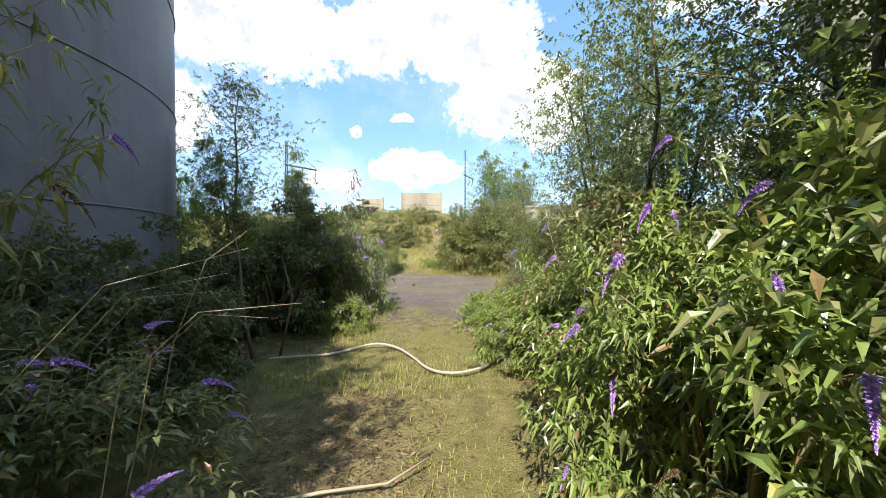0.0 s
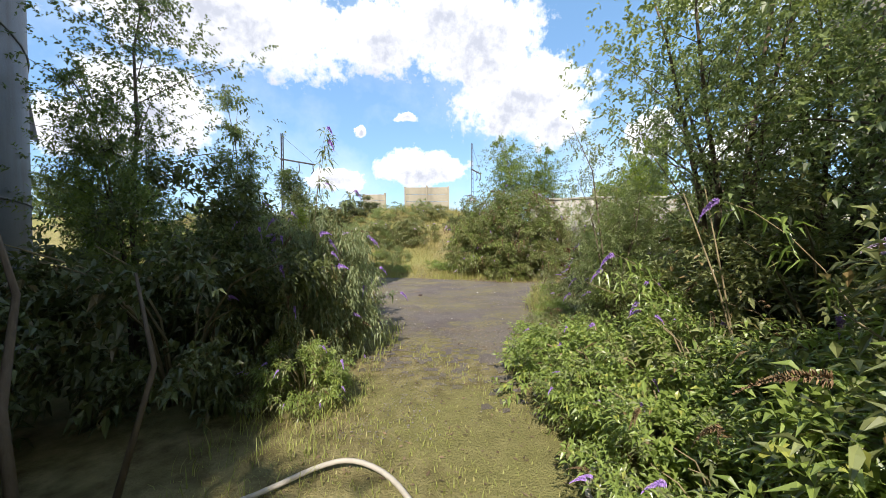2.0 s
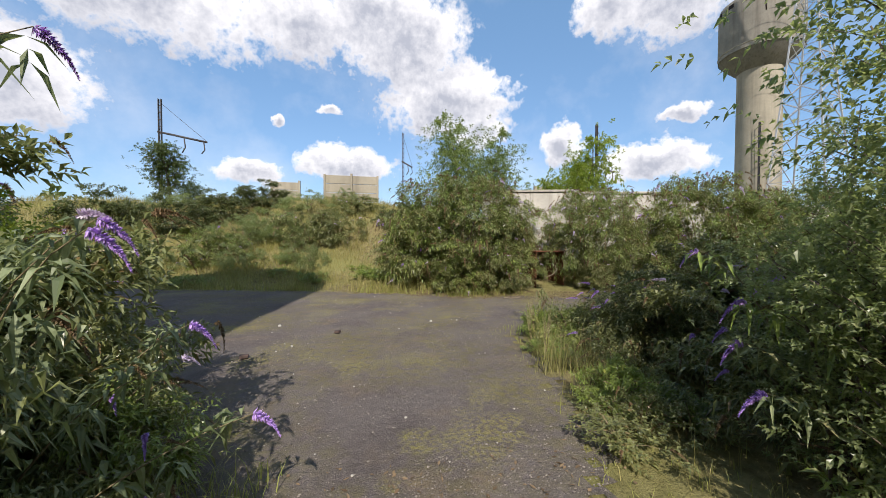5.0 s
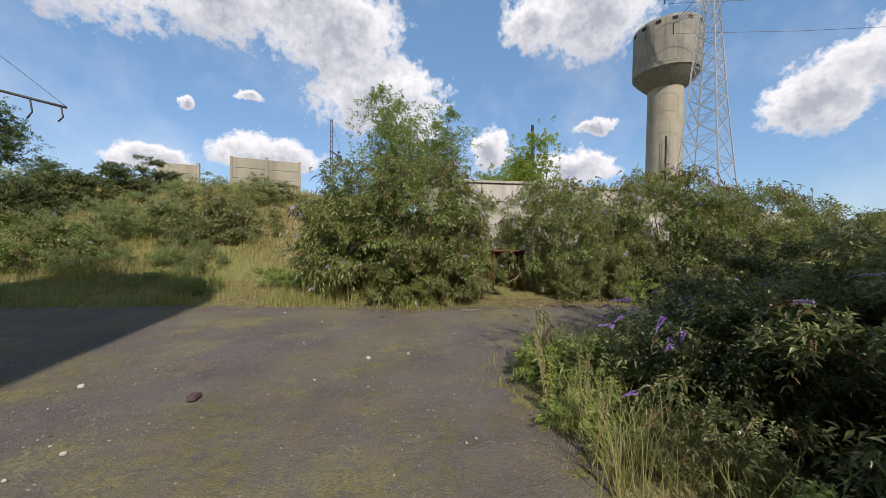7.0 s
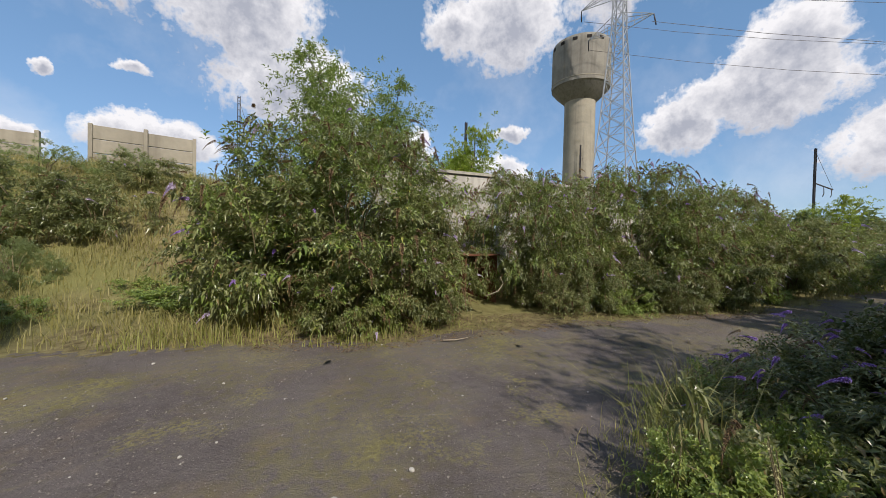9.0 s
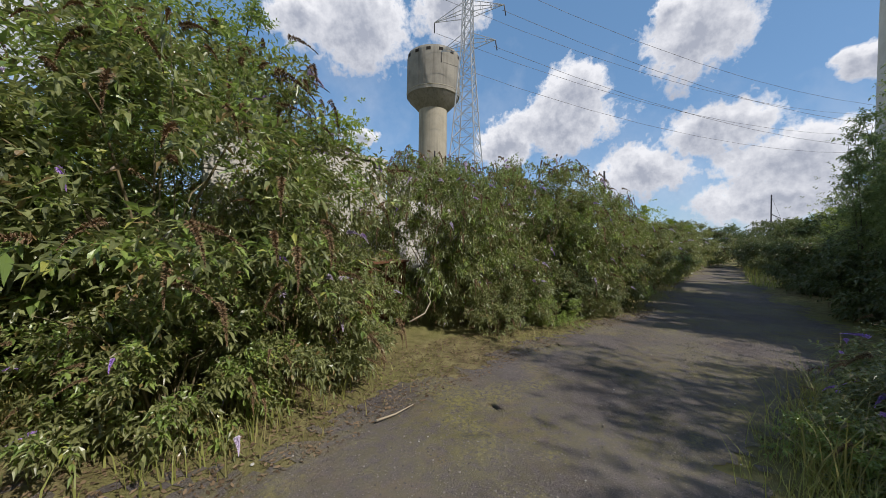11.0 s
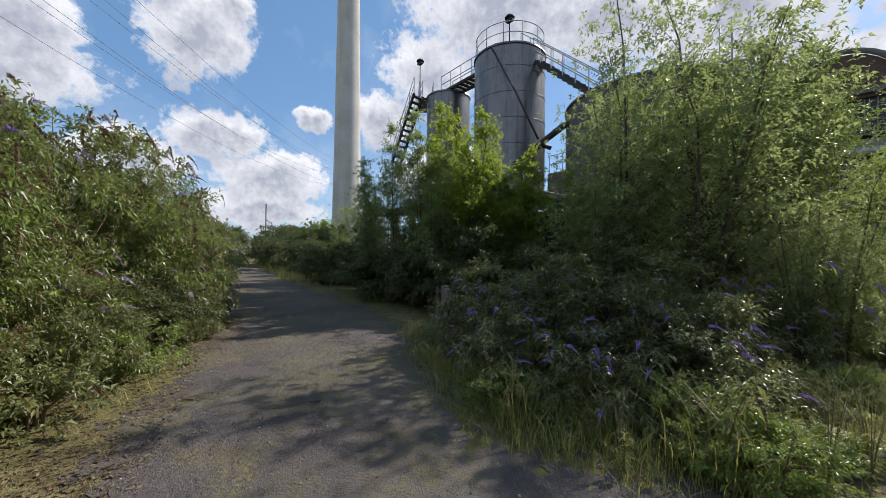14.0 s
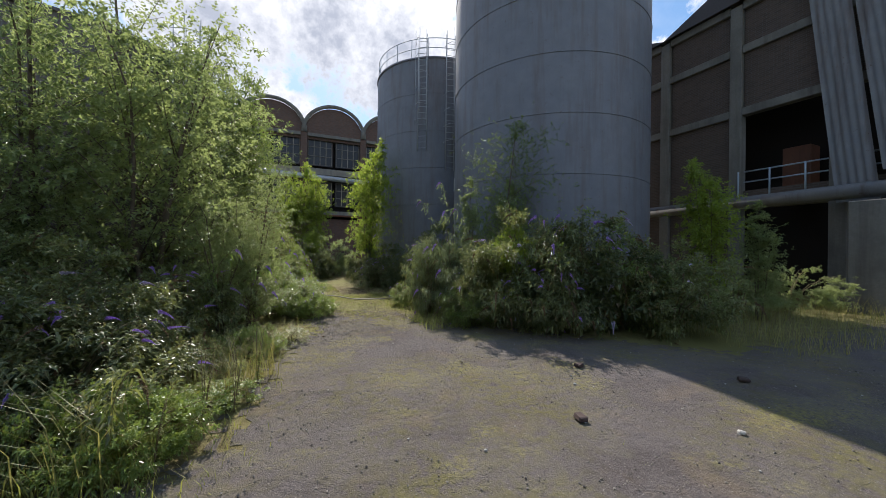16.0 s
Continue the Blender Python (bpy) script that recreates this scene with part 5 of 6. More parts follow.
plant(LIME, -0.2, -8.5, 1.15, 200, 1.3)
plant(LIME, 1.4, -9.0, 1.1, 90, 1.2)
plant(LIME, 0.3, -5.6, 0.6, 10, 0.5)
plant(BUD, 3.0, -4.6, 0.9, 30, 0.8)
plant(LIME, -2.3, -2.0, 1.15, 20, 1.3)
plant(SCRUB, 0.3, -3.6, 0.8, 60, 0.9)
plant(SCRUB, -2.2, -2.2, 0.7, 160, 0.8)
plant(GREY, 2.3, -2.6, 0.7, 10, 0.7)
plant(GREY, -0.9, -5.5, 1.2, 110, 1.4)
# on the bank
plant(BUD, -7.5, 24.6, 0.9, 30, 0.75)
plant(GREY, -6.2, 23.6, 0.8, 130, 0.8)
plant(GREY, -3.9, 23.9, 0.7, 230, 0.7)
plant(BUD2, -1.6, 28.5, 0.8, 300, 0.6)
plant(SCRUB, 0.6, 26.0, 0.7, 10, 0.7)
plant(SCRUB, -8.6, 29.5, 1.3, 60, 1.0)
plant(BUD2, -3.6, 25.8, 1.0, 0, 0.8)
plant(GREY, -5.6, 26.6, 1.2, 80, 1.2)
plant(BUD2, -2.2, 25.0, 0.8, 160, 0.8)
plant(GREY, -9.8, 23.6, 0.9, 40, 1.0)
plant(GREY, -12.2, 25.2, 1.2, 140, 1.1)
plant(SCRUB, -10.5, 27.8, 1.2, 240, 1.2)
plant(SCRUB, -14.5, 28.5, 1.4, 340, 1.3)
plant(GREY, -18.0, 26.5, 1.4, 70, 1.3)
plant(SCRUB, -7.5, 31.5, 1.2, 0, 0.9)
plant(GREY, -4.5, 30.0, 1.2, 70, 0.9)
plant(GREY, -6.8, 26.0, 1.1, 190, 1.1)
plant(GREY, -11.0, 22.6, 0.9, 290, 1.0)
plant(FART, -14.0, 34, 0.7, 80, 0.6)
plant(FART, -26, 32, 0.8, 160, 0.6)
plant(FART, -17.5, 44, 0.6, 240, 0.45)
plant(FART, -42, 40, 1.1, 30, 0.8)
plant(FART, -55, 30, 1.2, 110, 0.8)
plant(GREY, 1.6, 24.0, 0.9, 60, 0.8)
plant(GREY, 6.0, 24.5, 1.2, 10, 1.1)
# the far end of the road and beyond
for k, (x, y, s) in enumerate([(24.5, 14.4, 1.15), (28, 14.0, 1.3), (31.5, 13.3, 1.4), (36, 12.6, 1.6), (42, 11.2, 1.8), (50, 9.5, 2.0)]):
    plant(BUD2, x, y, s, 60 * k, s * 0.9)
for k, (x, y, s) in enumerate([(21.5, 8.0, 1.3), (25, 7.4, 1.4), (29, 6.8, 1.4), (33.5, 6.6, 1.6), (38.5, 5.6, 1.8), (45, 4.6, 2.0), (54, 2.8, 2.2)]):
    plant(SCRUB, x, y, s, 70 * k, s * 1.1)
for k in range(30):
    x, y = float(rnd.uniform(-16, 1.5)), float(rnd.uniform(20.5, 32))
    plant(LOWS if k % 4 else GREY, x, y, float(rnd.uniform(0.5, 1.2)), 37 * k, float(rnd.uniform(0.4, 1.0)))
for k, (x, y, s) in enumerate([(28, 15.5, 0.7), (33, 14.5, 0.6), (31, 5.5, 0.6), (37, 3, 0.7), (44, 12, 0.75), (52, 2, 0.8), (60, 12, 0.9), (58, -12, 0.9), (70, -4, 0.95), (48, -8, 0.7), (80, -16, 1.0), (76, 10, 1.0), (26, 6.0, 0.6), (24, 16.2, 0.55), (92, 0, 1.1), (95, -30, 1.2), (-24, 8, 0.8), (-28, 16, 0.9), (40, 30, 0.8), (60, 34, 1.0), (85, 30, 1.2)]):
    plant(YELT if k in (0, 4, 12) else FART, x, y, s, 47 * k, s * 0.9)
for name, (x, y, s, turn, sz, label, lean) in FIRST.items():
    bpy.data.objects[name].matrix_basis = pose(x, y, height(x, y) - 0.02, 0, 0, turn) @ Matrix.Diagonal((s, s, sz or s, 1))


# ---- grass: uncountable, one mesh a stretch ----
def blades(rng, x, y, h, wdt, lean=0.45):
    n = len(x)
    z = height_np(x, y) - 0.03
    a = rng.uniform(0, 2 * math.pi, n)
    lean = lean * rng.uniform(0.4, 2.2, n)
    dv = np.stack([np.cos(a), np.sin(a), 0 * a], -1)
    side = np.stack([-np.sin(a), np.cos(a), 0 * a], -1) * wdt[:, None] / 2
    b = np.stack([x, y, z], -1)
    m = b + dv * (h * lean * 0.25)[:, None] + np.array([0, 0, 1.0]) * (h * 0.6)[:, None]
    t = b + dv * (h * lean)[:, None] + np.array([0, 0, 1.0]) * h[:, None]
    v = np.stack([b - side, b + side, m - side * 0.7, m + side * 0.7, t], 1)
    f = np.array([[0, 1, 3], [0, 3, 2], [2, 3, 4]])
    return v.reshape(-1, 3), (np.arange(n)[:, None, None] * 5 + f).reshape(-1, 3)


def meadow(name, seed, n, x0, x1, y0, y1, h0, h1, mat, label, keep, wdt=0.008):
    rng = np.random.default_rng(seed)
    x, y = rng.uniform(x0, x1, n), rng.uniform(y0, y1, n)
    patch = 0.5 + 0.5 * np.sin(x * 1.7 + 2 * np.sin(y * 0.9)) * np.sin(y * 1.3 + 1.5 * np.sin(x * 0.7))
    k = keep(x, y) & (rng.random(n) < 0.35 + 0.65 * patch)
    x, y, patch = x[k], y[k], patch[k]
    h = (h0 + (h1 - h0) * rng.random(len(x)) ** 1.6) * (0.55 + 0.6 * patch)
    return solo(name, mesh_np(name, *blades(rng, x, y, h, wdt * rng.uniform(0.6, 1.5, len(x))), mat), None, label, "grass", kind="stuff")


meadow("bank_grass", 41, 150000, -24, 4.5, 18, 35, 0.08, 0.55, "grass", "dry yellowish grass on the bank", lambda x, y: y > far_edge(x) + 0.1, 0.013)
meadow("bank_grass", 42, 70000, -18, 6, 17, 30, 0.1, 0.42, "green", "greener grass among the dry grass of the bank", lambda x, y: (y > far_edge(x) - 0.1) & (y < far_edge(x) + 3.5 + 4 * np.sin(x * 0.9)), 0.012)
meadow("verge_grass", 43, 9000, 2, 24, 13, 20, 0.06, 0.3, "grass", "dry grass along the road edge", lambda x, y: (y > far_edge(x) - 0.15) & (y < far_edge(x) + 1.0))
meadow("path_grass", 44, 60000, -1.9, 1.5, 0.2, 8.4, 0.015, 0.1, "green", "short trodden grass on the path", lambda x, y: (y < 8.4) & ((y < 6.4) | (np.sin(x * 5 + y * 3) > 0.3)) & ~((x < -0.3) & (y < 3.6)), 0.009)
meadow("path_grass", 45, 3500, -2.2, -1.1, 3.6, 9.5, 0.06, 0.32, "green", "taller grass beside the path", lambda x, y: x < -1.1)
meadow("edge_grass", 46, 5500, 0.7, 3.6, 8, 13.6, 0.02, 0.22, "green", "uneven yellow-green grass at the yard edge", lambda x, y: x > 1.05 + 0.25 * (y - 9.5) + 0.35 * np.sin(3.1 * y) * np.sin(1.7 * y + 2), 0.006)
meadow("edge_grass", 51, 700, 1.2, 3.6, 8, 13.6, 0.1, 0.5, "grass", "dry stalks of grass at the yard edge", lambda x, y: x > 1.5 + 0.25 * (y - 9.5), 0.005)
meadow("island_grass", 47, 9000, 1.8, 8.5, 11.0, 14.0, 0.03, 0.24, "green", "long bright grass on the island edge", lambda x, y: (y < near_edge(x) + 0.15) & (y > near_edge(x) - 1.4))
meadow("yard_grass", 48, 5000, -14, -5.5, 9.5, 13.5, 0.15, 0.6, "grass", "rough grass by the west building", lambda x, y: y < 13.2 - 0.1 * (x + 5))
meadow("crack_grass", 49, 2500, -4, 9, 8, 17.5, 0.02, 0.08, "green", "sparse grass growing through the tarmac", lambda x, y: np.sin(x * 2.2 + y) * np.sin(y * 1.6 - x) > 0.35, 0.005)
meadow("far_grass", 50, 14000, 20, 60, -6, 18, 0.2, 0.8, "green", "rough grass at the far road", lambda x, y: (y > far_edge(x)) | (y < near_edge(x)), 0.04)


def tuft(name, seed, h, n, mat, label, spread=0.18):
    rng = np.random.default_rng(seed)
    x, y = rng.normal(0, spread * 0.5, n), rng.normal(0, spread * 0.5, n)
    v, f = blades(rng, x, y, h * rng.uniform(0.5, 1.1, n), np.full(n, 0.006), 0.6)
    return solo(name, mesh_np(name, v, f, mat), None, label, "grass", "grass tufts")


T1 = tuft("grass_tuft", 61, 0.6, 45, "grass", "tall dry grass tuft beside the tarmac")
T1.matrix_basis = pose(2.35, 12.3, 0)
T2 = tuft("grass_tuft", 62, 0.3, 80, "green", "bright green grass tuft at the edge", 0.3)
T2.matrix_basis = pose(2.55, 12.8, 0)
for k in range(24):
    x = float(rnd.uniform(2.2, 8.0))
    plant(WEEDY if k % 5 else LOWS, x, float(near_edge(x)) - float(rnd.uniform(0.5, 1.5)), float(rnd.uniform(0.45, 0.9)), 53 * k, float(rnd.uniform(0.4, 0.9)))
for k in range(22):
    x = float(rnd.uniform(1.4, 7.5))
    y = float(near_edge(x)) - float(rnd.uniform(0.1, 0.9)) if x > 2.5 else float(rnd.uniform(9.6, 12.6))
    copy_thing(T1 if k % 3 == 0 else T2, pose(max(x, 1.25 + 0.25 * (y - 9.6)), y, 0, 0, 0, 50 * k))


for k in range(18):
    x = 2.5 + 0.2 * k + float(rnd.uniform(-0.1, 0.1))
    sc = float(rnd.uniform(0.9, 1.5))
    copy_thing(T2 if k % 4 else T1, pose(x, float(near_edge(x)) - 0.15 - float(rnd.uniform(0, 0.55)), 0, 0, 0, 70 * k) @ Matrix.Diagonal((sc, sc, sc, 1)))


def weed(seed, h):
    """An upright weed with a pale seed head."""
    rng = np.random.default_rng(seed)
    e = thing("seeding_weed", "upright weed with pale greenish seed heads", "weed", "seeding weeds")
    vs = []
    for k in range(4):
        a = rng.uniform(0, 6.28)
        top = np.array([0.12 * math.cos(a), 0.12 * math.sin(a), h * rng.uniform(0.75, 1.0)])
        part("stalk", tube(bmesh.new(), [(0, 0, -0.02), tuple(top * np.array([0.4, 0.4, 0.5])), tuple(top)], [0.007, 0.005, 0.002], 4), "stem", e)
        n = 70
        f = rng.uniform(0.5, 1, n)
        vs.append((leaves(rng, top[None] * f[:, None] * np.array([1, 1, 1]), rng.normal(size=(n, 3)) + np.array([0, 0, 0.6]), rng.uniform(0.02, 0.04, n) * (1.3 - f), np.full(n, 0.007))))
    part("seed_head", mesh_np("seed_head", *join(vs), "seed"), None, e)
    n = 60
    f = rng.uniform(0.05, 0.5, n)
    part("leaves", mesh_np("leaves", *leaves(rng, np.stack([0 * f, 0 * f, h * f], -1), rng.normal(size=(n, 3)) * np.array([1, 1, 0.3]), np.full(n, 0.1), np.full(n, 0.02)), "green"), None, e)
    return e


for k in range(16):
    y = float(rnd.uniform(8.2, 12.8))
    plant(WEEDY if k % 2 else LOWS, 1.45 + 0.27 * (y - 9.5) + float(rnd.uniform(0, 1.0)), y, float(rnd.uniform(0.35, 0.7)), 61 * k, float(rnd.uniform(0.3, 0.7)))
W1 = weed(71, 0.85)
W1.matrix_basis = pose(2.1, 12.2, 0)
for k, (x, y, s) in enumerate([(1.9, 11.9, 0.8), (2.3, 12.75, 0.7), (1.75, 11.2, 0.9), (3.1, 13.2, 0.7), (1.9, 11.5, 0.9), (4.4, 13.2, 0.6)]):
    copy_thing(W1, pose(x, y, 0, 0, 0, 70 * k) @ Matrix.Diagonal((s, s, s, 1)))


# ---- small clutter ----
def rubble(name, seed, r, mat, label, category, m):
    rng = np.random.default_rng(seed)
    bm = bmesh.new()
    bmesh.ops.create_icosphere(bm, subdivisions=2, radius=r)
    for v in bm.verts:
        v.co *= 1 + 0.35 * (noise.noise(v.co * (1.6 / r) + Vector((seed, 0, 0))))
        v.co.z *= 0.6
    ob = solo(name, bm, mat, label, category)
    ob.matrix_basis = m
    return ob


def brick_piece(x, y, turn, label):
    bm = bmesh.new()
    box(bm, -0.06, -0.045, 0, 0.06, 0.045, 0.05, 0.012)
    for v in bm.verts:
        v.co += Vector(rnd.normal(0, 0.004, 3))
    ob = solo("brick", bm, "brick", label, "brick", "loose bricks")
    ob.matrix_basis = pose(x, y, 0.012, 0, 0, turn)


brick_piece(-2.26, 12.2, 20, "loose dark brick on the tarmac")
brick_piece(-1.12, 13.36, 75, "loose dark brick on the tarmac")
brick_piece(-3.77, 13.4, 130, "broken brick on the tarmac")
S0 = rubble("stone", 3, 0.035, "stone", "small pale stone on the tarmac", "stone", pose(-2.26, 14.1, 0.02))
for k in range(150):
    x, y = float(rnd.uniform(-5, 9)), float(rnd.uniform(8.5, 17.5))
    if bool(tarmac(np.array(x), np.array(y))):
        s = float(rnd.choice([0.2, 0.3, 0.42, 0.6, 0.9], p=[0.5, 0.3, 0.14, 0.05, 0.01]))
        copy_thing(S0, pose(x, y, 0.015, 0, 0, float(rnd.uniform(0, 360))) @ Matrix.Diagonal((s, s, s, 1)))


def grit(name, seed, n, where, r0, r1, mat, label):
    """Loose chippings: many tiny stones in one mesh."""
    rng = np.random.default_rng(seed)
    x, y = where(rng, n)
    k = tarmac(x, y) & (rng.random(n) < 0.25 + 0.75 * (np.sin(x * 1.9 + np.sin(y * 2.3)) * np.sin(y * 1.5 + 1) > 0))
    x, y = x[k], y[k]
    m = len(x)
    r = r0 + (r1 - r0) * rng.random(m) ** 3
    octa = np.array([[1, 0, 0], [-1, 0, 0], [0, 1, 0], [0, -1, 0], [0, 0, 0.7], [0, 0, -0.7]])
    v = octa[None] * r[:, None, None] * rng.uniform(0.6, 1.2, (m, 6, 1)) + np.stack([x, y, 0.006 + r * 0.35], -1)[:, None]
    f = np.array([[0, 2, 4], [2, 1, 4], [1, 3, 4], [3, 0, 4], [2, 0, 5], [1, 2, 5], [3, 1, 5], [0, 3, 5]])
    return solo(name, mesh_np(name, v.reshape(-1, 3), (np.arange(m)[:, None, None] * 6 + f).reshape(-1, 3), mat), None, label, "gravel", kind="stuff")


grit("loose_gravel", 77, 42000, lambda g, n: (g.uniform(-6, 10, n), g.uniform(8, 18, n)), 0.003, 0.014, "grit", "loose grey and brown chippings on the worn tarmac")
grit("loose_gravel", 78, 9000, lambda g, n: (g.uniform(-1.2, 1.2, n), g.uniform(5.5, 9.5, n)), 0.003, 0.012, "grit", "loose chippings where the lane fades into soil")


def fallen(name, pts, r, label, mat="twig"):
    solo(name, tube(bmesh.new(), pts, [r * (1 - 0.6 * i / (len(pts) - 1)) for i in range(len(pts))], 6), mat, label, "branch", "fallen branches")


fallen("fallen_branch", [(3.2, 16.4, 0.04), (3.4, 16.35, 0.03), (3.62, 16.3, 0.05)], 0.012, "thin dry stick on the ground")
fallen("fallen_branch", [(-1.1, 2.0, 0.06), (-0.75, 2.1, 0.07), (-0.35, 2.15, 0.09), (-0.1, 2.35, 0.13)], 0.014, "thin dry stick on the dark soil")
fallen("fallen_branch", [(4.9, 17.3, 0.5), (5.15, 17.2, 0.6), (5.3, 17.2, 0.75), (5.25, 17.25, 0.9)], 0.014, "curved bare branch in the dark opening")
fallen("dead_sapling", [(-2.5, 4.6, 0.0), (-2.7, 4.7, 0.7), (-2.85, 4.9, 1.3), (-2.9, 4.8, 1.9)], 0.03, "bare brown stem among the shaded shrubs", "bark")
fallen("dead_sapling", [(-2.3, 4.9, 0.0), (-2.2, 5.1, 0.8), (-2.4, 5.2, 1.4)], 0.022, "bare brown stem among the shaded shrubs", "bark")
fallen("tall_weed", [(2.0, 5.4, 0.0), (1.9, 5.7, 1.2), (1.75, 5.9, 2.0)], 0.012, "tall pale bare cane rising from the bush", "stem")
fallen("tall_weed", [(2.3, 5.9, 0.0), (2.25, 6.1, 1.2), (2.15, 6.2, 2.1)], 0.012, "tall pale bare cane rising from the bush", "stem")
fallen("tall_weed", [(2.4, 7.3, 0.1), (1.9, 7.3, 0.9), (1.4, 7.2, 1.1)], 0.009, "arching pale cane over the path edge", "stem")


for k in range(7):
    x0, y0 = -1.8 + 0.1 * k, 0.95 + 0.13 * ((k * 5) % 7)
    lean = 0.25 + 0.12 * (k % 4)
    fallen("dead_cane", [(x0 - 0.25, y0 + 0.1, 0.0), (x0 - 0.15, y0 + 0.15, 0.55), (x0 - 0.02, y0 + 0.1, 1.05), (x0 + lean * 0.5, y0 + 0.15, 1.25 + 0.06 * (k % 5)), (x0 + lean * 1.2, y0 + 0.3, 1.2 + 0.12 * (k % 5))], 0.0034, "thin pale dead cane arching out of the shade")


def cane(x, y, dx, dy, h, seed, mat="budpale", flower_kind="", n=13, gap=1.0):
    """A long arching shoot with paired hanging leaves and a spike at its tip."""
    rng = np.random.default_rng(seed)
    e = thing("buddleia_cane", "long thin arching buddleia shoot with sparse leaves", "shrub", "arching canes")
    z = height(x, y)
    pts = [Vector((x + dx * f ** 1.6, y + dy * f ** 1.6, z - 0.03 + h * (1.35 * f - 0.35 * f ** 3))) for f in np.linspace(0, 1, 9)]
    part("stem", tube(bmesh.new(), pts, [0.007 * (1 - 0.7 * i / 8) for i in range(9)], 5), "stem", e)
    fs = np.linspace(0.2, 0.98, n)
    root = np.array([pts[int(f * 8)].lerp(pts[min(int(f * 8) + 1, 8)], f * 8 - int(f * 8)) for f in fs])
    out = rng.normal(size=(n, 3)) * np.array([1, 1, 0.4])
    part("leaves", mesh_np("leaves", *shoots(rng, root, out, np.full(n, 0.12 * gap), 3, 0.15, 0.034, droop=0.5), mat), None, e)["kind"] = "stuff"
    if flower_kind:
        s = part("flower_spike", SPIKES[flower_kind], None, e, "purple flower spike" if flower_kind == "purple" else "brown dead flower spike")
        s.matrix_basis = pose(*pts[-1], 0, 25, math.degrees(math.atan2(dy, dx)))
    return e


for k, (x, y, dx, dy, h, kind) in enumerate([(-2.4, 1.2, 0.5, 0.5, 2.6, ""), (-2.7, 1.6, 0.9, 0.3, 2.2, "purple"), (-2.9, 1.2, 0.8, 0.7, 3.1, ""), (-2.2, 1.0, 0.3, 0.7, 1.9, "brown"), (-2.9, 2.2, 0.7, 0.2, 2.7, ""), (-3.2, 1.6, 0.7, 0.9, 3.4, ""),
                                             (-2.2, 7.6, 0.45, -0.4, 2.9, "purple"), (-2.4, 8.2, 0.4, -0.3, 3.3, "purple"), (-2.7, 8.6, 0.5, -0.2, 2.6, "purple"), (-2.0, 8.3, 0.5, 0.1, 1.7, "purple"), (-2.1, 8.9, 0.6, 0.2, 1.2, "purple"),
                                             (2.2, 4.6, -0.6, 0.7, 1.9, "purple"), (2.0, 5.8, -0.7, 0.4, 1.5, "purple"), (2.3, 6.6, -0.8, 0.3, 1.3, "purple"), (2.5, 8.2, -0.7, 0.5, 1.3, "purple"), (2.8, 9.0, -0.6, 0.4, 1.6, "purple"), (2.4, 2.2, -0.7, 0.4, 2.4, "purple"), (2.2, 1.4, -0.6, 0.3, 1.9, "purple"),
                                             (3.3, 18.0, -0.2, -0.7, 3.2, "brown"), (2.4, 18.2, -0.3, -0.6, 3.4, "brown"), (4.4, 18.0, 0.1, -0.6, 2.6, "brown"), (7.6, 17.3, 0.2, -0.6, 2.9, "brown"), (9.6, 16.6, 0.0, -0.5, 2.8, "brown"), (2.6, 12.7, -0.2, 0.1, 0.8, ""),
                                             (-2.1, 8.5, 1.0, 0.35, 0.78, "purple"), (-2.1, 8.3, 0.5, 0.3, 1.75, "purple"), (-2.3, 8.0, 0.5, 0.6, 2.5, "purple"), (-2.2, 8.7, 0.7, 0.1, 1.05, ""), (-2.3, 8.6, 0.6, -0.1, 1.4, "brown"), (2.6, 8.6, -0.7, 0.2, 1.0, "purple"), (2.5, 8.0, -0.8, 0.5, 0.8, "purple")]):
    cane(x, y, dx, dy, h, 300 + k, "budfresh" if 10 < k < 18 else ("bud" if k < 6 or 17 < k < 24 else "budpale"), kind)
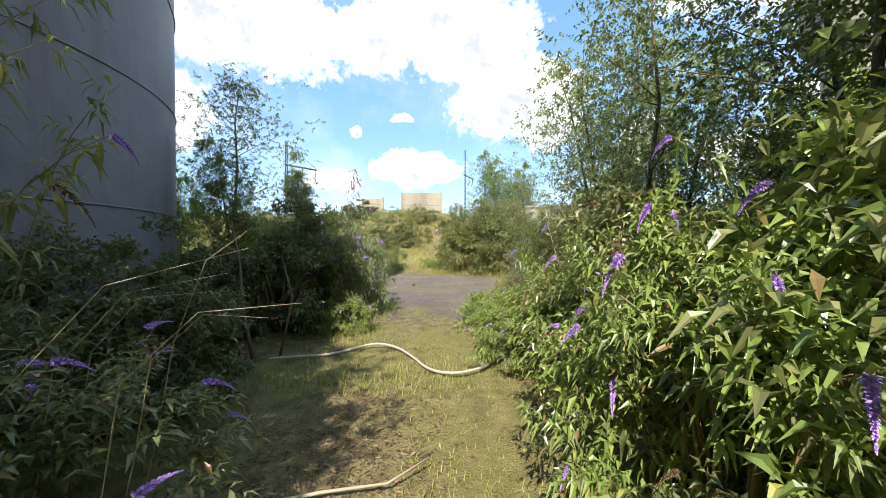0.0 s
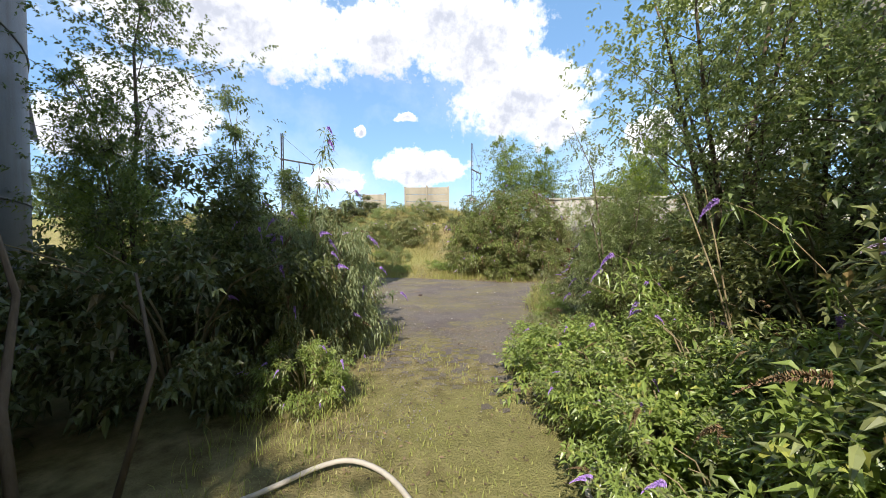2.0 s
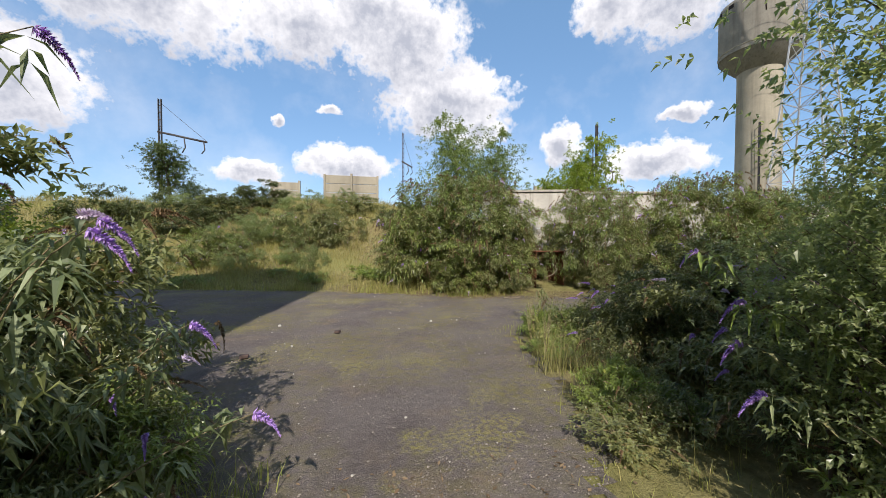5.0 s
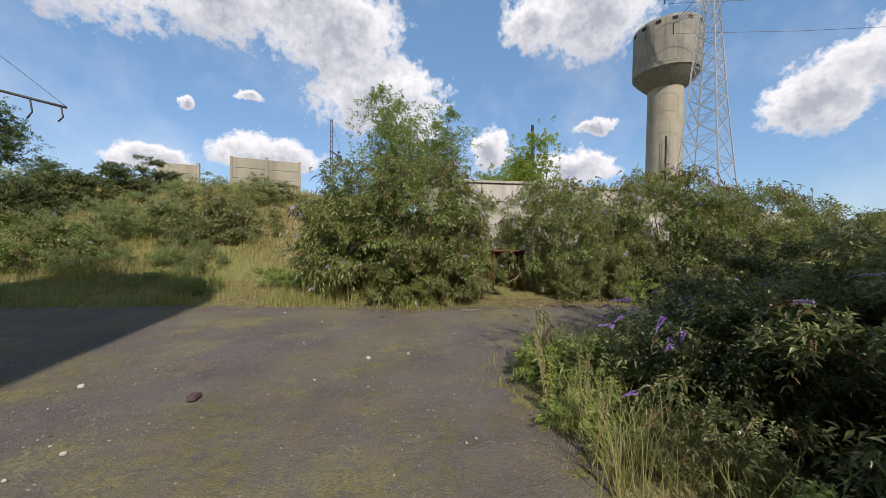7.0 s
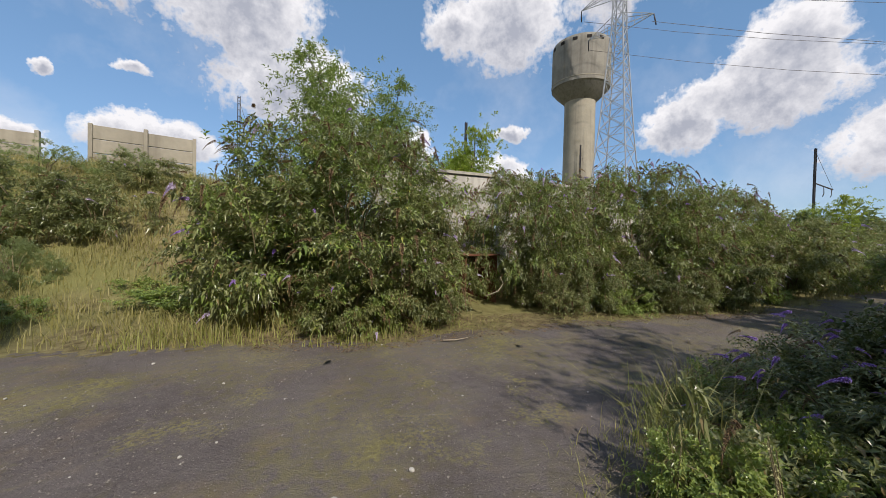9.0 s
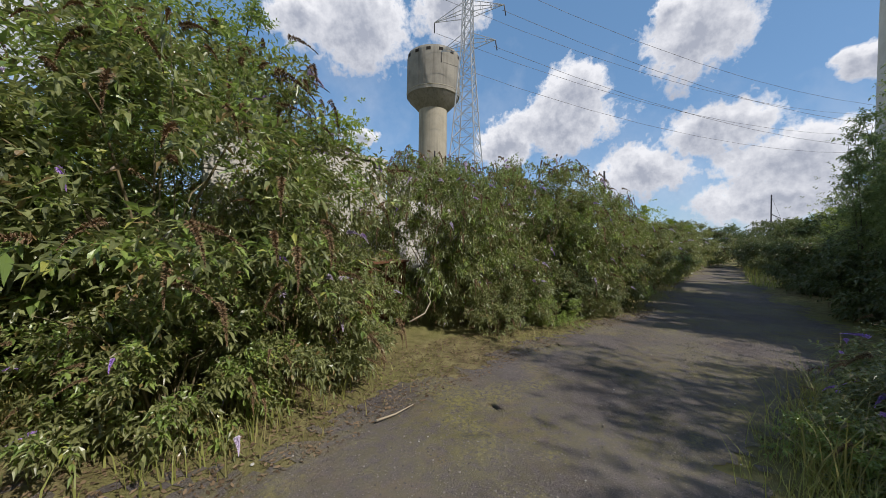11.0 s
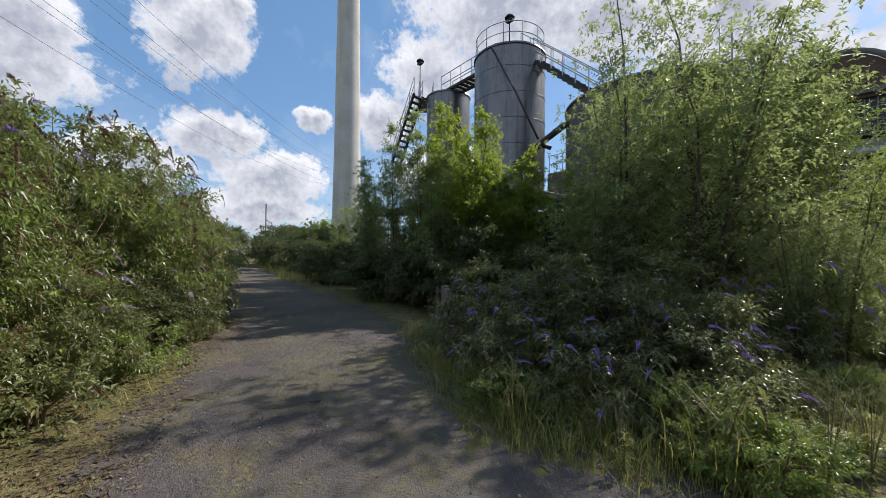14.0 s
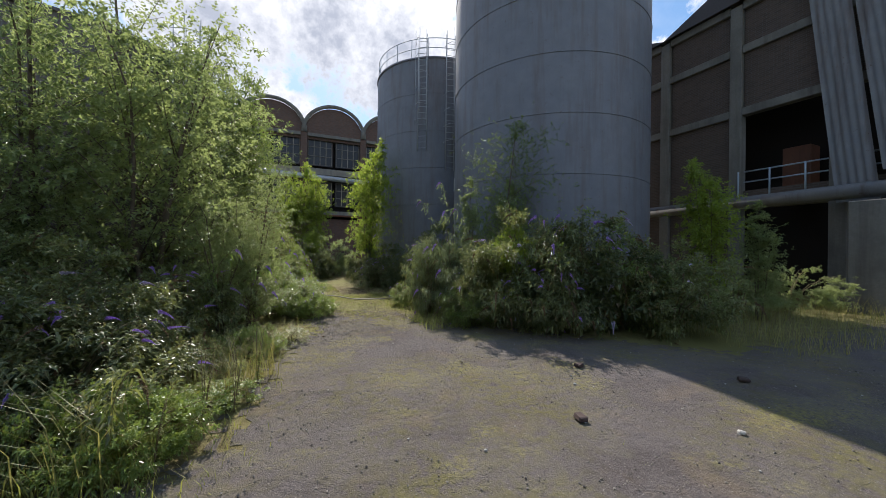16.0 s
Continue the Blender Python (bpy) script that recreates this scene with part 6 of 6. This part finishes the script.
# dry leaf litter under the shrubs
rng_l = np.random.default_rng(81)
n = 9000
lx, ly = rng_l.uniform(0.5, 12, n), rng_l.uniform(-0.6, 0.9, n)
ly = far_edge(lx) + 0.25 + ly
m2 = 2600
lx = np.concatenate([lx, rng_l.uniform(-1.4, 1.4, 900)])
ly = np.concatenate([ly, rng_l.uniform(4.5, 9.5, 900)])
lx = np.concatenate([lx, rng_l.normal(-0.9, 0.55, m2)])
ly = np.concatenate([ly, rng_l.normal(2.6, 0.75, m2)])
base = np.stack([lx, ly, height_np(lx, ly) + 0.012], -1)
ld = rng_l.normal(size=(len(lx), 3)) * np.array([1, 1, 0.12])
solo("leaf_litter", mesh_np("leaf_litter", *leaves(rng_l, base, ld, rng_l.uniform(0.02, 0.065, len(lx)), rng_l.uniform(0.01, 0.026, len(lx)), 0.1, 0.0), "litter"), None, "brown dry leaf litter on bare soil", "leaf litter", kind="stuff")


# ---- far woods and spoil heaps on the horizon ----
rng_w = np.random.default_rng(91)
n = 16000
az = rng_w.uniform(-60, 150, n)
dist = rng_w.uniform(110, 190, n)
top = 5 + 3.5 * np.sin(az * 0.31) + 2.5 * np.sin(az * 0.83 + 1) + 1.5 * np.sin(az * 2.1)
bz = np.maximum(0.3, top) * rng_w.uniform(0, 1, n) ** 0.7
wx, wy = dist * np.sin(np.radians(az)), 10 + dist * np.cos(np.radians(az))
keep_w = np.abs(wy - 10.0 + 0.16 * (wx - 20)) > 7
wb = np.stack([wx, wy, bz + height_np(wx, wy)], -1)[keep_w]
solo("far_woods", mesh_np("far_woods", *leaves(rng_w, wb, rng_w.normal(size=(len(wb), 3)), rng_w.uniform(1.2, 2.6, len(wb)), rng_w.uniform(0.8, 1.5, len(wb))), "fartree"), None, "far dark green woods along the horizon", "woods", kind="stuff")
bm = bmesh.new()
bmesh.ops.create_icosphere(bm, subdivisions=4, radius=1.0)
for v in bm.verts:
    v.co = Vector((v.co.x * 26, v.co.y * 18, max(v.co.z, -0.1) * 7)) * (1 + 0.12 * noise.noise(v.co * 2.5))
heap = solo("spoil_heap", bm, "dark", "dark rounded spoil heap far down the road", "heap")
heap.matrix_basis = pose(150, -32, 0)
copy_thing(heap, pose(175, -52, 0, 0, 0, 40))
